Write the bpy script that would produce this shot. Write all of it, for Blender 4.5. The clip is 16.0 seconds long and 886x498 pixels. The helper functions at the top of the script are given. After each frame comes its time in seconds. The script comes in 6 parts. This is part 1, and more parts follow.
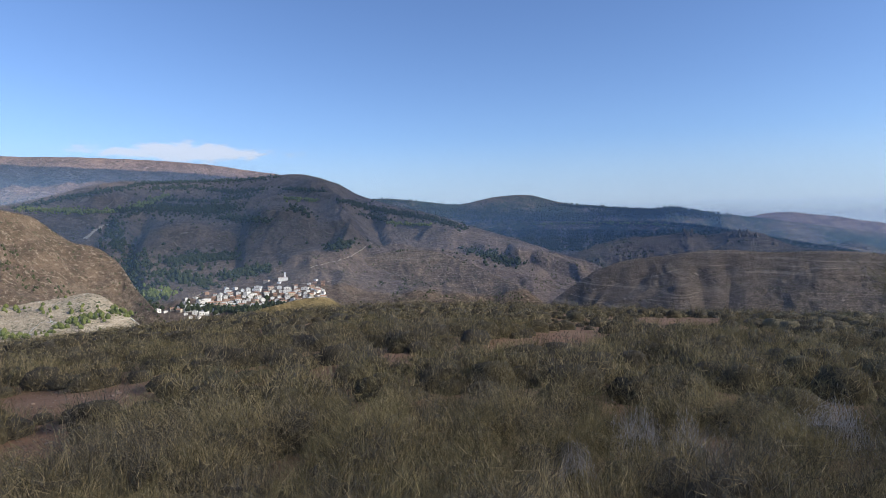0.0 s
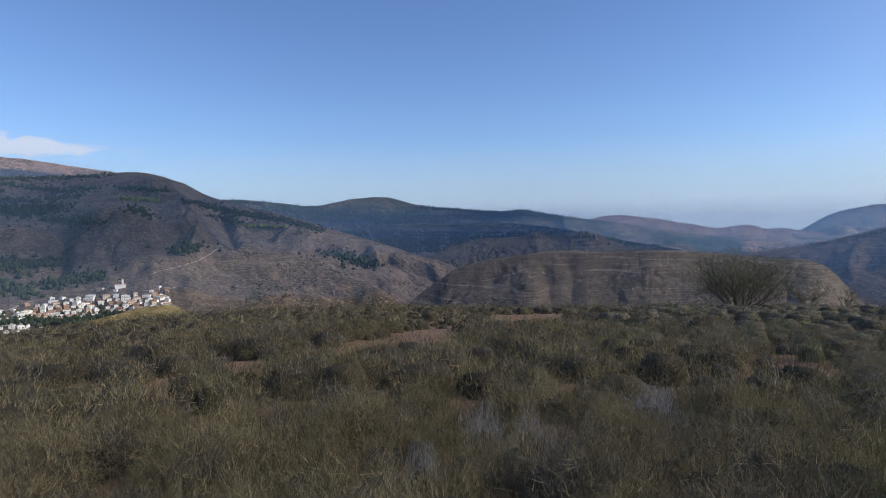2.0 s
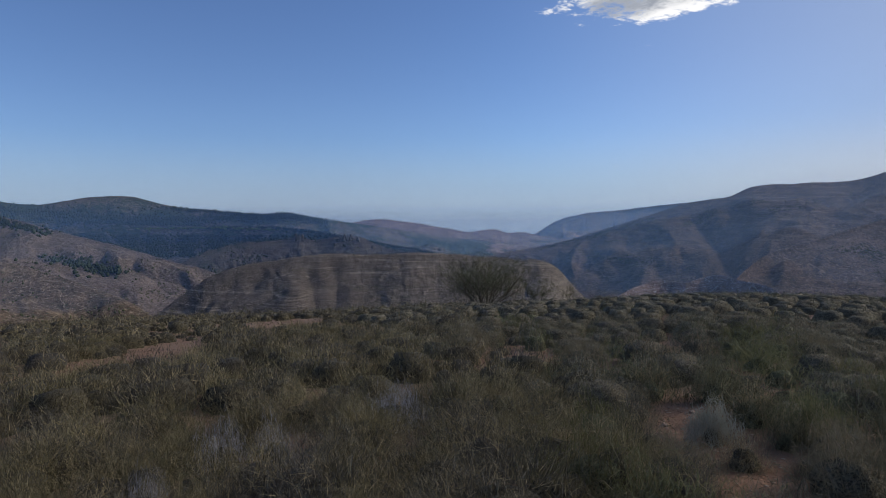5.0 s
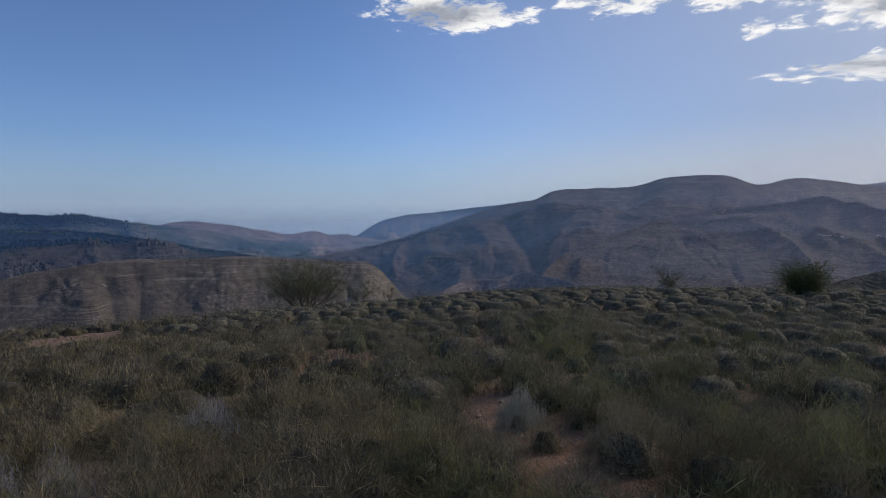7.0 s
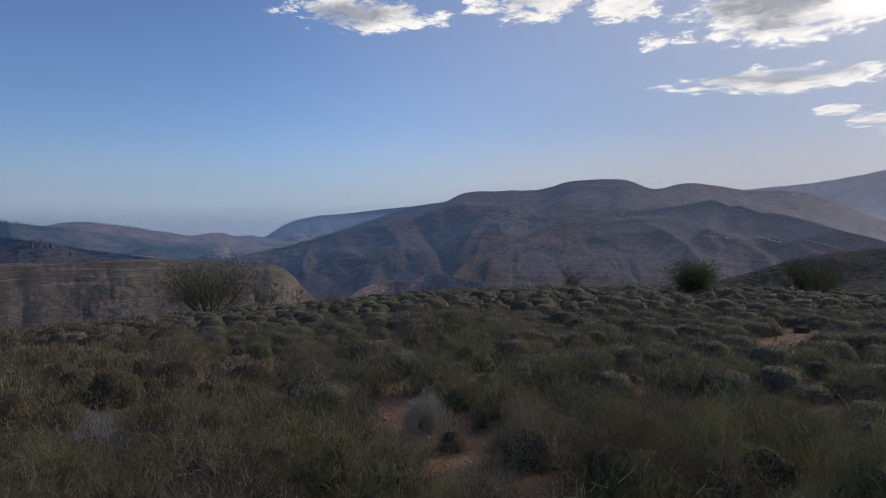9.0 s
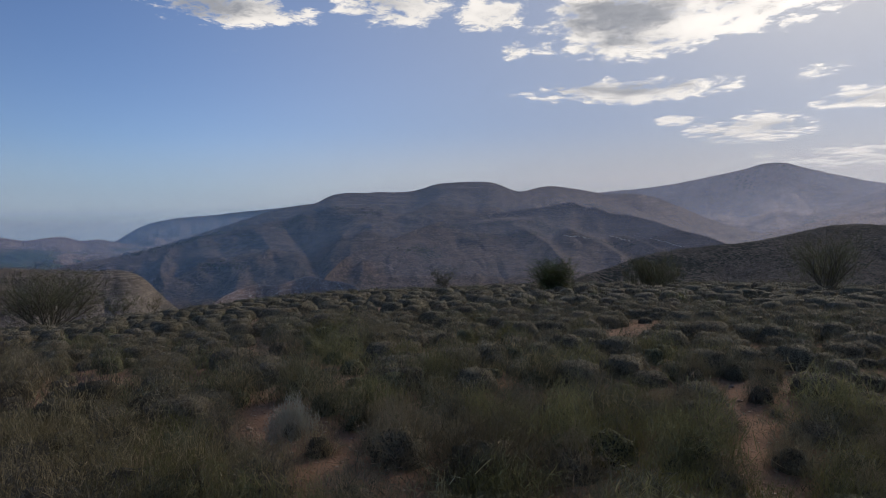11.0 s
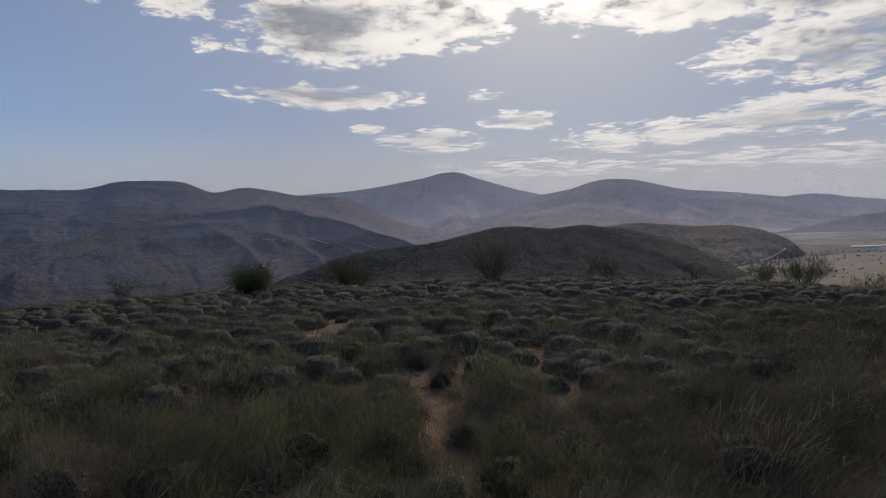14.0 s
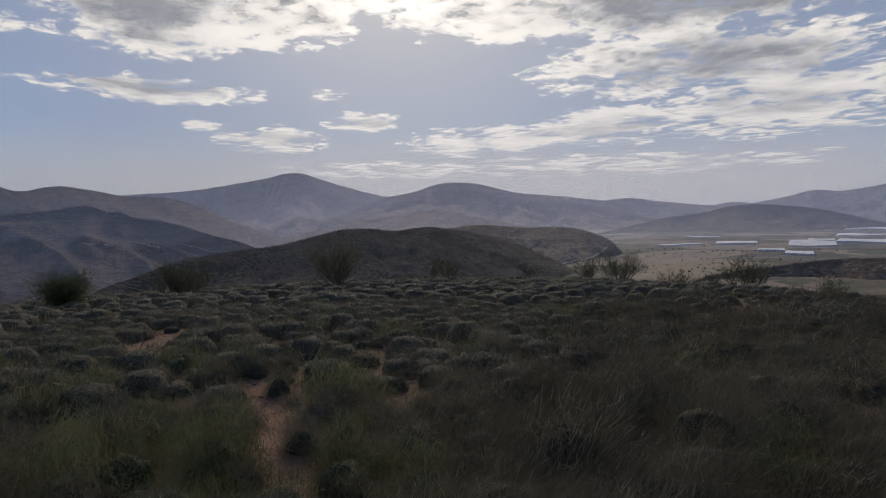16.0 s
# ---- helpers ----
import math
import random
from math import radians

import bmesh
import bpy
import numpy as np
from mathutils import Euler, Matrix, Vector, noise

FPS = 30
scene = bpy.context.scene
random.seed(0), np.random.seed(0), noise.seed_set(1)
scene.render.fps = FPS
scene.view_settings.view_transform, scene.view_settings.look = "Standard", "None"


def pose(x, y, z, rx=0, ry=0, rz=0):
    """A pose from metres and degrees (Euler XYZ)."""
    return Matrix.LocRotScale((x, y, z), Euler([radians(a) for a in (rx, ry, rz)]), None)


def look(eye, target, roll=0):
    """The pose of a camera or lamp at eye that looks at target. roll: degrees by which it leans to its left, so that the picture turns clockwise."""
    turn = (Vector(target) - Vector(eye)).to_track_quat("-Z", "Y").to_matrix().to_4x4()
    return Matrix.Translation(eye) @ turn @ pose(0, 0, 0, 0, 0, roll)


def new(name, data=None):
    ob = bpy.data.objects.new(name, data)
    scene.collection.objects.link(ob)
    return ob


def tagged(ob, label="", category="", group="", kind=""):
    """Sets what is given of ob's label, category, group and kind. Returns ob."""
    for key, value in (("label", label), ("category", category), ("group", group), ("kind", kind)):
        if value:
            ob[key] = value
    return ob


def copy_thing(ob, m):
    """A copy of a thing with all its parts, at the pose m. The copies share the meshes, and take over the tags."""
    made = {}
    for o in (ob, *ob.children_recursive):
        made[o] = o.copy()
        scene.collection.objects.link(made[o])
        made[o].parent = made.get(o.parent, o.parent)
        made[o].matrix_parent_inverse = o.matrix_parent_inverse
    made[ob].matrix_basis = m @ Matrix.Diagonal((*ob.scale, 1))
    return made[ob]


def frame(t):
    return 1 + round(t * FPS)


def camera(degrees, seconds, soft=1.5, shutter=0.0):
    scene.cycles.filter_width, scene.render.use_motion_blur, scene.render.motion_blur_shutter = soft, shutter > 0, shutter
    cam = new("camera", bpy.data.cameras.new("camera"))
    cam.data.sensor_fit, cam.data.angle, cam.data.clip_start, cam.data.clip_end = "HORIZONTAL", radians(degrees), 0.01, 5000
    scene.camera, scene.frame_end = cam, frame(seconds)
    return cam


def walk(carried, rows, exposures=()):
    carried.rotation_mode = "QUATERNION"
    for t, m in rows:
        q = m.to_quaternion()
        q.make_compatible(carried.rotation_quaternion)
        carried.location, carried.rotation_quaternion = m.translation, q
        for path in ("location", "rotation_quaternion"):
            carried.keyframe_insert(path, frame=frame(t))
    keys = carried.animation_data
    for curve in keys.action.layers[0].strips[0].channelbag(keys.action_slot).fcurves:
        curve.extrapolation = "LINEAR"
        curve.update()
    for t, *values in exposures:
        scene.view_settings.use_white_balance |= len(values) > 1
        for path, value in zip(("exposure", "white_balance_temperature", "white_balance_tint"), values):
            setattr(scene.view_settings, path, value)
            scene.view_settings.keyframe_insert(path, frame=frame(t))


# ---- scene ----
EYE = 1.65
# seconds, east, north, up from the first eye (metres), yaw, pitch, roll (degrees)
ROWS = [
    (0.0, 0.000, -0.000, -0.000, 0.00, -2.41, 1.05),
    (0.5, 0.017, 0.010, -0.006, -3.23, -2.48, 1.00),
    (1.0, 0.042, 0.035, -0.019, -6.36, -2.43, 0.99),
    (1.5, 0.076, 0.060, -0.028, -9.60, -2.46, 1.04),
    (2.0, 0.101, 0.068, -0.027, -13.03, -2.45, 1.03),
    (2.5, 0.124, 0.051, -0.018, -16.56, -2.59, 0.88),
    (3.0, 0.150, 0.040, -0.017, -20.54, -2.46, 0.83),
    (5.5, 0.271, 0.011, -0.007, -39.19, -2.53, 0.45),
    (6.0, 0.270, 0.008, 0.001, -44.34, -2.58, 0.42),
    (6.5, 0.280, -0.005, 0.005, -47.75, -2.49, 0.61),
    (7.0, 0.294, -0.011, -0.002, -50.85, -2.46, 0.74),
    (7.5, 0.302, -0.029, -0.003, -52.56, -2.43, 0.69),
    (8.0, 0.340, -0.007, -0.004, -54.57, -2.45, 0.61),
    (10.5, 0.313, -0.107, 0.008, -67.23, -2.37, 0.80),
    (11.0, 0.319, -0.111, 0.006, -70.76, -2.42, 0.88),
    (11.5, 0.323, -0.121, 0.007, -74.11, -2.43, 0.86),
    (12.0, 0.332, -0.130, 0.009, -76.85, -2.37, 0.78),
    (12.5, 0.331, -0.150, 0.009, -79.61, -2.48, 0.70),
    (13.0, 0.325, -0.163, 0.013, -83.64, -2.43, 0.69),
    (13.5, 0.357, -0.154, 0.002, -92.46, -2.55, 0.71),
    (14.0, 0.385, -0.167, -0.002, -97.94, -2.58, 0.86),
    (14.5, 0.381, -0.188, -0.001, -100.49, -2.59, 0.90),
    (15.0, 0.374, -0.206, 0.002, -105.36, -2.54, 0.87),
    (15.5, 0.334, -0.226, 0.011, -108.45, -2.53, 0.90),
    (16.0, 0.337, -0.230, 0.007, -112.08, -2.60, 0.90),
]
cam = camera(70.98, 16.0, 0.6)
EXPOSURES = [(0.0, 0.42, 6500, 10), (3.0, 0.2, 6450, 10), (5.5, -0.1, 6400, 11), (8.0, -0.16, 6500, 11), (10.5, -0.18, 6850, 12), (11.2, -0.3, 6850, 12), (12.5, -0.42, 6850, 12), (14.0, -0.46, 6850, 12), (16.0, -0.46, 6850, 12)]
walk(cam, [(t, pose(x, y, EYE + z, 90 + pitch, roll, yaw)) for t, x, y, z, yaw, pitch, roll in ROWS], EXPOSURES)

# ---- light ----
SUN_BEARING, SUN_HEIGHT = -108.0, 27.0      # bearings: degrees, positive to the left of the first view


def way(bearing, height=0.0):
    b, h = radians(bearing), radians(height)
    return Vector((-math.sin(b) * math.cos(h), math.cos(b) * math.cos(h), math.sin(h)))


sun = new("sun", bpy.data.lights.new("sun", "SUN"))
sun.data.energy, sun.data.angle, sun.data.color = 3.5, radians(0.6), (1.0, 0.93, 0.82)
sun.matrix_world = look(way(SUN_BEARING, SUN_HEIGHT) * 100, (0, 0, 0))


class Nodes:
    """Short hand for building a node tree."""

    def __init__(self, tree):
        self.tree = tree
        tree.nodes.clear()

    def put(self, value, socket):
        if hasattr(value, "is_linked"):
            self.tree.links.new(value, socket)
        elif value is not None:
            socket.default_value = value

    def node(self, kind):
        return self.tree.nodes.new(kind)

    def math(self, op, a, b=None, c=None, clamp=False):
        n = self.node("ShaderNodeMath")
        n.operation, n.use_clamp = op, clamp
        for value, socket in zip((a, b, c), n.inputs):
            self.put(value, socket)
        return n.outputs[0]

    def vec(self, op, a, b=None):
        n = self.node("ShaderNodeVectorMath")
        n.operation = op
        self.put(a, n.inputs[0])
        self.put(b, n.inputs[1])
        return n.outputs["Value"] if op in ("DOT_PRODUCT", "LENGTH") else n.outputs[0]

    def xyz(self, v):
        n = self.node("ShaderNodeSeparateXYZ")
        self.put(v, n.inputs[0])
        return n.outputs

    def join(self, x, y, z):
        n = self.node("ShaderNodeCombineXYZ")
        for value, socket in zip((x, y, z), n.inputs):
            self.put(value, socket)
        return n.outputs[0]

    def noise(self, v, scale, detail=4.0, rough=0.55, distortion=0.0):
        n = self.node("ShaderNodeTexNoise")
        self.put(v, n.inputs["Vector"])
        n.inputs["Scale"].default_value, n.inputs["Detail"].default_value = scale, detail
        n.inputs["Roughness"].default_value, n.inputs["Distortion"].default_value = rough, distortion
        return n.outputs["Fac"]

    def voronoi(self, v, scale, feature="F1", out="Distance"):
        n = self.node("ShaderNodeTexVoronoi")
        n.feature = feature
        self.put(v, n.inputs["Vector"])
        n.inputs["Scale"].default_value = scale
        return n.outputs[out]

    def span(self, value, lo, hi, a=0.0, b=1.0):
        n = self.node("ShaderNodeMapRange")
        n.interpolation_type = "SMOOTHSTEP"
        for v, socket in zip((value, lo, hi, a, b), n.inputs):
            self.put(v, socket)
        return n.outputs[0]

    def mix(self, fac, a, b, blend="MIX"):
        n = self.node("ShaderNodeMix")
        n.data_type, n.blend_type = "RGBA", blend
        self.put(fac, n.inputs[0])
        for value, socket in ((a, n.inputs[6]), (b, n.inputs[7])):
            self.put((*value, 1.0) if isinstance(value, tuple) and len(value) == 3 else value, socket)
        return n.outputs[2]

    def bump(self, height, strength, distance):
        n = self.node("ShaderNodeBump")
        n.inputs["Strength"].default_value, n.inputs["Distance"].default_value = strength, distance
        self.put(height, n.inputs["Height"])
        return n.outputs[0]


world = bpy.data.worlds.new("sky")
scene.world = world
world.use_nodes = True
N = Nodes(world.node_tree)
sky = N.node("ShaderNodeTexSky")
sky.sky_type, sky.sun_disc = "NISHITA", False
sky.sun_elevation, sky.sun_rotation = radians(SUN_HEIGHT), radians(-SUN_BEARING)
sky.altitude, sky.air_density, sky.dust_density, sky.ozone_density = 900.0, 1.0, 0.6, 2.5
ray = N.node("ShaderNodeTexCoord").outputs["Generated"]
dx, dy, dz = N.xyz(ray)
up = N.math("ADD", N.math("MAXIMUM", dz, 0.0), 0.12)
px, py = N.math("DIVIDE", dx, up), N.math("DIVIDE", dy, up)
# broken clouds: (bearing, height, half width, half height, weight), in degrees
CLOUDS = [(-52, 18.3, 8.5, 1.7, 1.0), (-67, 19.0, 6.5, 2.0, 1.0), (-75.5, 18.0, 4.0, 1.8, 0.95), (-77.4, 15.1, 1.5, 0.9, 0.8), (-88, 16.6, 9.5, 3.3, 1.15), (-98, 17.8, 8.0, 3.2, 1.15),
          (-87.5, 11.2, 9.8, 1.3, 0.95), (-101.8, 11.2, 2.6, 0.7, 0.75), (-91.6, 8.4, 2.2, 0.5, 0.7), (-97.2, 7.4, 5.0, 1.3, 0.9), (-105.0, 9.0, 4.2, 1.0, 0.9),
          (-116, 7.2, 8.5, 1.4, 0.9), (-127, 8.2, 8.0, 1.8, 0.95), (-141, 9.2, 12.0, 3.0, 1.0), (-135, 13.0, 15.0, 3.2, 1.05), (-118, 18.0, 13.0, 2.6, 1.1), (-110, 21.0, 26.0, 3.8, 1.1),
          (-132, 18.0, 16.0, 3.5, 1.05), (-160, 12.0, 16.0, 8.0, 1.0), (-107, 4.7, 11.0, 0.9, 0.7), (-128, 4.8, 16.0, 1.2, 0.75), (-110, 36.0, 45.0, 13.0, 1.0)]
az = N.math("MULTIPLY", N.math("ARCTAN2", N.math("MULTIPLY", dx, -1.0), dy), 57.2958)
el = N.math("MULTIPLY", N.math("ARCSINE", dz), 57.2958)
heap = 0.0
for cb, ce, cw, ch, ck in CLOUDS:
    u, v = N.math("DIVIDE", N.math("SUBTRACT", az, cb), cw), N.math("DIVIDE", N.math("SUBTRACT", el, ce), ch)
    inside = N.math("SUBTRACT", 1.0, N.math("ADD", N.math("MULTIPLY", u, u), N.math("MULTIPLY", v, v)))
    heap = N.math("MAXIMUM", heap, N.math("MULTIPLY", N.math("POWER", N.math("MAXIMUM", N.math("ADD", inside, 0.35), 0.0), 0.8), ck))
low = N.math("ADD", N.math("MAXIMUM", dz, 0.0), 0.07)
field = N.join(N.math("DIVIDE", dx, low), N.math("DIVIDE", dy, low), 1.3)
lump = N.noise(field, 2.9, 9.0, 0.58, 0.3)
puff = N.noise(field, 11.0, 8.0, 0.66, 0.3)
cover = N.math("ADD", N.math("MULTIPLY", heap, 0.85), N.math("ADD", N.math("MULTIPLY", N.math("SUBTRACT", lump, 0.5), 3.0), N.math("MULTIPLY", N.math("SUBTRACT", puff, 0.5), 2.5)))
cover = N.math("ADD", cover, N.span(heap, 0.0, 0.35, -0.35, 0.0))
cover = N.math("SUBTRACT", cover, N.span(az, -50.0, -38.0, 0.0, 0.5))
veil = N.span(cover, 0.42, 0.95)
belly = N.noise(field, 1.9, 5.0, 0.55, 0.2)
core_of = N.math("ADD", N.math("MULTIPLY", heap, 0.9), N.math("ADD", N.math("MULTIPLY", N.math("SUBTRACT", belly, 0.5), 2.2), N.math("MULTIPLY", N.math("SUBTRACT", puff, 0.5), 0.9)))
thick = N.math("MULTIPLY", N.span(core_of, 0.80, 1.40), N.span(el, 5.0, 14.0, 0.5, 1.0))
glow = N.math("POWER", N.math("MAXIMUM", N.vec("DOT_PRODUCT", ray, tuple(way(SUN_BEARING, SUN_HEIGHT))), 0.0), 26.0)
# one low bank over the far massif
bank = N.noise(N.join(N.math("MULTIPLY", dx, 16.0), N.math("MULTIPLY", dz, 40.0), dy), 2.2, 6.0, 0.6)
bank = N.math("ADD", bank, N.math("SUBTRACT", 0.0, N.math("ADD",
       N.math("MULTIPLY", N.math("ABSOLUTE", N.math("SUBTRACT", dz, 0.110)), 26.0),
       N.math("MULTIPLY", N.math("ABSOLUTE", N.math("ADD", dx, 0.37)), 3.0))))
bank = N.math("MULTIPLY", N.span(bank, -0.02, 0.25), N.span(dy, 0.5, 0.7))
lit = N.mix(thick, (1.06, 1.05, 1.03), (0.33, 0.36, 0.42))
lit = N.mix(N.span(N.math("ADD", N.math("MULTIPLY", puff, 0.5), N.math("MULTIPLY", lump, 0.5)), 0.58, 0.44, 0.0, 0.38), lit, (0.50, 0.53, 0.58))
lit = N.mix(N.span(el, 3.0, 10.0, 0.55, 0.0), lit, (0.98, 0.95, 0.90))
lit = N.mix(N.math("MULTIPLY", glow, N.span(thick, 0.1, 0.9, 1.0, 0.1)), lit, (1.7, 1.66, 1.58))
CLOUD, SKY = 1.04, 0.104
tint = N.vec("SCALE", N.mix(1.0, sky.outputs[0], (0.84, 0.95, 1.20), "MULTIPLY"))
tint.node.inputs["Scale"].default_value = SKY
tint = N.mix(N.span(dz, 0.14, 0.01, 0.0, 0.65), tint, (0.42, 0.53, 0.70))
near_sun = N.span(N.vec("DOT_PRODUCT", ray, tuple(way(SUN_BEARING - 6, 18))), 0.30, 1.0, 0.0, 0.78)
tint = N.mix(near_sun, tint, (0.38, 0.435, 0.55))
tint = N.mix(N.math("MULTIPLY", near_sun, N.span(dz, 0.16, 0.03)), tint, (0.80, 0.775, 0.73))
tint = N.mix(N.math("MULTIPLY", N.math("POWER", glow, 0.8), 0.7), tint, (1.0, 0.98, 0.94))
cloudy = N.vec("SCALE", lit)
cloudy.node.inputs["Scale"].default_value = CLOUD
seen = N.mix(N.math("MULTIPLY", veil, N.span(dz, 0.04, 0.09, 0.3, 1.0)), tint, cloudy)
seen = N.mix(N.math("MULTIPLY", bank, 0.75), seen, (0.60, 0.62, 0.69))
back = N.node("ShaderNodeBackground")
N.put(seen, back.inputs[0])
N.tree.links.new(back.outputs[0], N.node("ShaderNodeOutputWorld").inputs[0])


# ---- materials ----
def material(name, build, roughness=0.9):
    m = bpy.data.materials.new(name)
    m.use_nodes = True
    n = Nodes(m.node_tree)
    shader = n.node("ShaderNodeBsdfPrincipled")
    shader.inputs["Roughness"].default_value = roughness
    shader.inputs["Specular IOR Level"].default_value = 0.2
    colour, normal = build(n)
    n.put(colour if not isinstance(colour, tuple) else (*colour, 1.0), shader.inputs["Base Color"])
    if normal is not None:
        n.put(normal, shader.inputs["Normal"])
    n.tree.links.new(shader.outputs[0], n.node("ShaderNodeOutputMaterial").inputs[0])
    return m


def place(n):
    return n.node("ShaderNodeNewGeometry").outputs["Position"]


def hillside(name, soil, rock, scrub, wood, size=1.0, woods=0.5, dots=0.5, strata=0.0, tracks=0.5):
    """Dry hillside: soil and rock in patches, dotted with scrub, woods in drifts, strata, pale tracks."""
    def build(n):
        v = place(n)
        x, y, z = n.xyz(v)
        big = n.noise(v, 0.004 / size, 5.0, 0.6)
        mid = n.noise(v, 0.022 / size, 6.0, 0.68)
        fine = n.noise(v, 0.13 / size, 7.0, 0.75)
        c = n.mix(n.span(mid, 0.36, 0.62), soil, tuple(0.55 * k for k in soil))
        c = n.mix(n.math("MULTIPLY", n.span(big, 0.42, 0.66), 0.5), c, tuple(0.6 * a + 0.4 * b for a, b in zip(soil, rock)))
        c = n.mix(n.span(fine, 0.51, 0.66), c, rock)
        c = n.mix(n.span(fine, 0.44, 0.32), c, tuple(0.4 * k for k in soil))
        if strata:
            band = n.noise(n.join(n.math("MULTIPLY", x, 0.006), n.math("MULTIPLY", y, 0.006), n.math("MULTIPLY", z, 0.19 if size > 0.2 else 0.42)), 1.0, 6.0, 0.72, 0.5)
            c = n.mix(n.math("MULTIPLY", n.span(band, 0.53, 0.63), strata), c, rock)
            c = n.mix(n.math("MULTIPLY", n.span(band, 0.46, 0.36), strata * 0.8), c, scrub)
        many = n.span(n.math("ADD", mid, n.math("MULTIPLY", big, 0.6)), 0.6, 1.0)
        spots = n.voronoi(v, 0.11 / size)
        for scale in (0.10, 0.27):
            s = n.voronoi(v, scale / size)
            c = n.mix(n.math("MULTIPLY", n.span(s, n.math("ADD", n.math("MULTIPLY", many, 0.36), 0.18), 0.10), dots), c, scrub)
        if tracks:
            line = n.math("ABSOLUTE", n.math("SUBTRACT", n.noise(v, 0.0065 / size, 2.0, 0.5, 0.6), 0.5))
            c = n.mix(n.math("MULTIPLY", n.span(line, 0.0045, 0.0015), n.math("MULTIPLY", n.span(mid, 0.42, 0.52), tracks)), c, tuple(min(0.6, 1.35 * k) for k in rock))
        trees = n.math("ADD", n.math("ADD", n.math("MULTIPLY", big, 0.9), n.math("MULTIPLY", fine, 0.35)), n.math("MULTIPLY", n.math("SUBTRACT", 0.5, spots), 0.25))
        c = n.mix(n.span(trees, 0.88 - 0.30 * woods, 0.93 - 0.30 * woods), c, wood)
        tops = n.math("ADD", n.math("MULTIPLY", fine, 5.0 * size), n.math("MULTIPLY", spots, -2.0 * size))
        return c, n.bump(tops, 0.95, 1.3)
    return material(name, build, 1.0)


HILL_BROWN = hillside("brown_hillside", (0.152, 0.11, 0.0836), (0.237, 0.181, 0.138), (0.057, 0.0568, 0.0347), (0.0285, 0.0412, 0.0184), 0.9, 0.0, 0.55)
HILL_PALE = hillside("pale_hillside", (0.19, 0.132, 0.085), (0.36, 0.28, 0.20), (0.06, 0.07, 0.03), (0.05, 0.07, 0.025), 0.6, 0.1, 0.7, 0.15, 0.15)
HILL_SPUR = hillside("spur_hillside", (0.16, 0.11, 0.07), (0.29, 0.215, 0.14), (0.045, 0.052, 0.026), (0.03, 0.045, 0.018), 0.7, 0.2, 0.8, 0.3)
HILL_WOOD = hillside("wooded_plateau", (0.14, 0.105, 0.07), (0.27, 0.205, 0.13), (0.045, 0.058, 0.03), (0.03, 0.046, 0.024), 1.1, 0.95, 0.8, 0.4)
HILL_ROCK = hillside("rocky_ridge", (0.092, 0.071, 0.056), (0.29, 0.235, 0.18), (0.045, 0.043, 0.029), (0.03, 0.04, 0.02), 0.16, 0.1, 0.85, 0.55, 0.5)
HILL_CRAG = hillside("dark_crags", (0.075, 0.06, 0.045), (0.16, 0.125, 0.095), (0.03, 0.035, 0.02), (0.022, 0.034, 0.018), 0.5, 0.55, 0.8, 0.3)
HILL_RED = hillside("dark_mountain", (0.135, 0.090, 0.066), (0.34, 0.22, 0.15), (0.035, 0.038, 0.024), (0.022, 0.032, 0.016), 0.8, 0.35, 0.8, 0.3, 0.5)
HILL_FAR = hillside("far_mountain", (0.27, 0.17, 0.125), (0.38, 0.25, 0.185), (0.06, 0.065, 0.035), (0.05, 0.06, 0.036), 2.6, 0.45, 0.5, 0.2)
HILL_SCAR = hillside("scarred_cliff", (0.24, 0.15, 0.115), (0.50, 0.40, 0.34), (0.08, 0.07, 0.05), (0.06, 0.06, 0.04), 0.4, 0.0, 0.3, 0.3)
HILL_CHALK = hillside("chalky_quarry", (0.46, 0.37, 0.255), (0.66, 0.57, 0.44), (0.07, 0.085, 0.035), (0.06, 0.085, 0.03), 0.4, 0.2, 0.8, 0.4, 1.0)
HILL_NEAR = hillside("scrub_hill", (0.12, 0.094, 0.066), (0.22, 0.17, 0.12), (0.045, 0.047, 0.027), (0.025, 0.03, 0.017), 0.45, 0.5, 0.9, 0.15, 0.3)


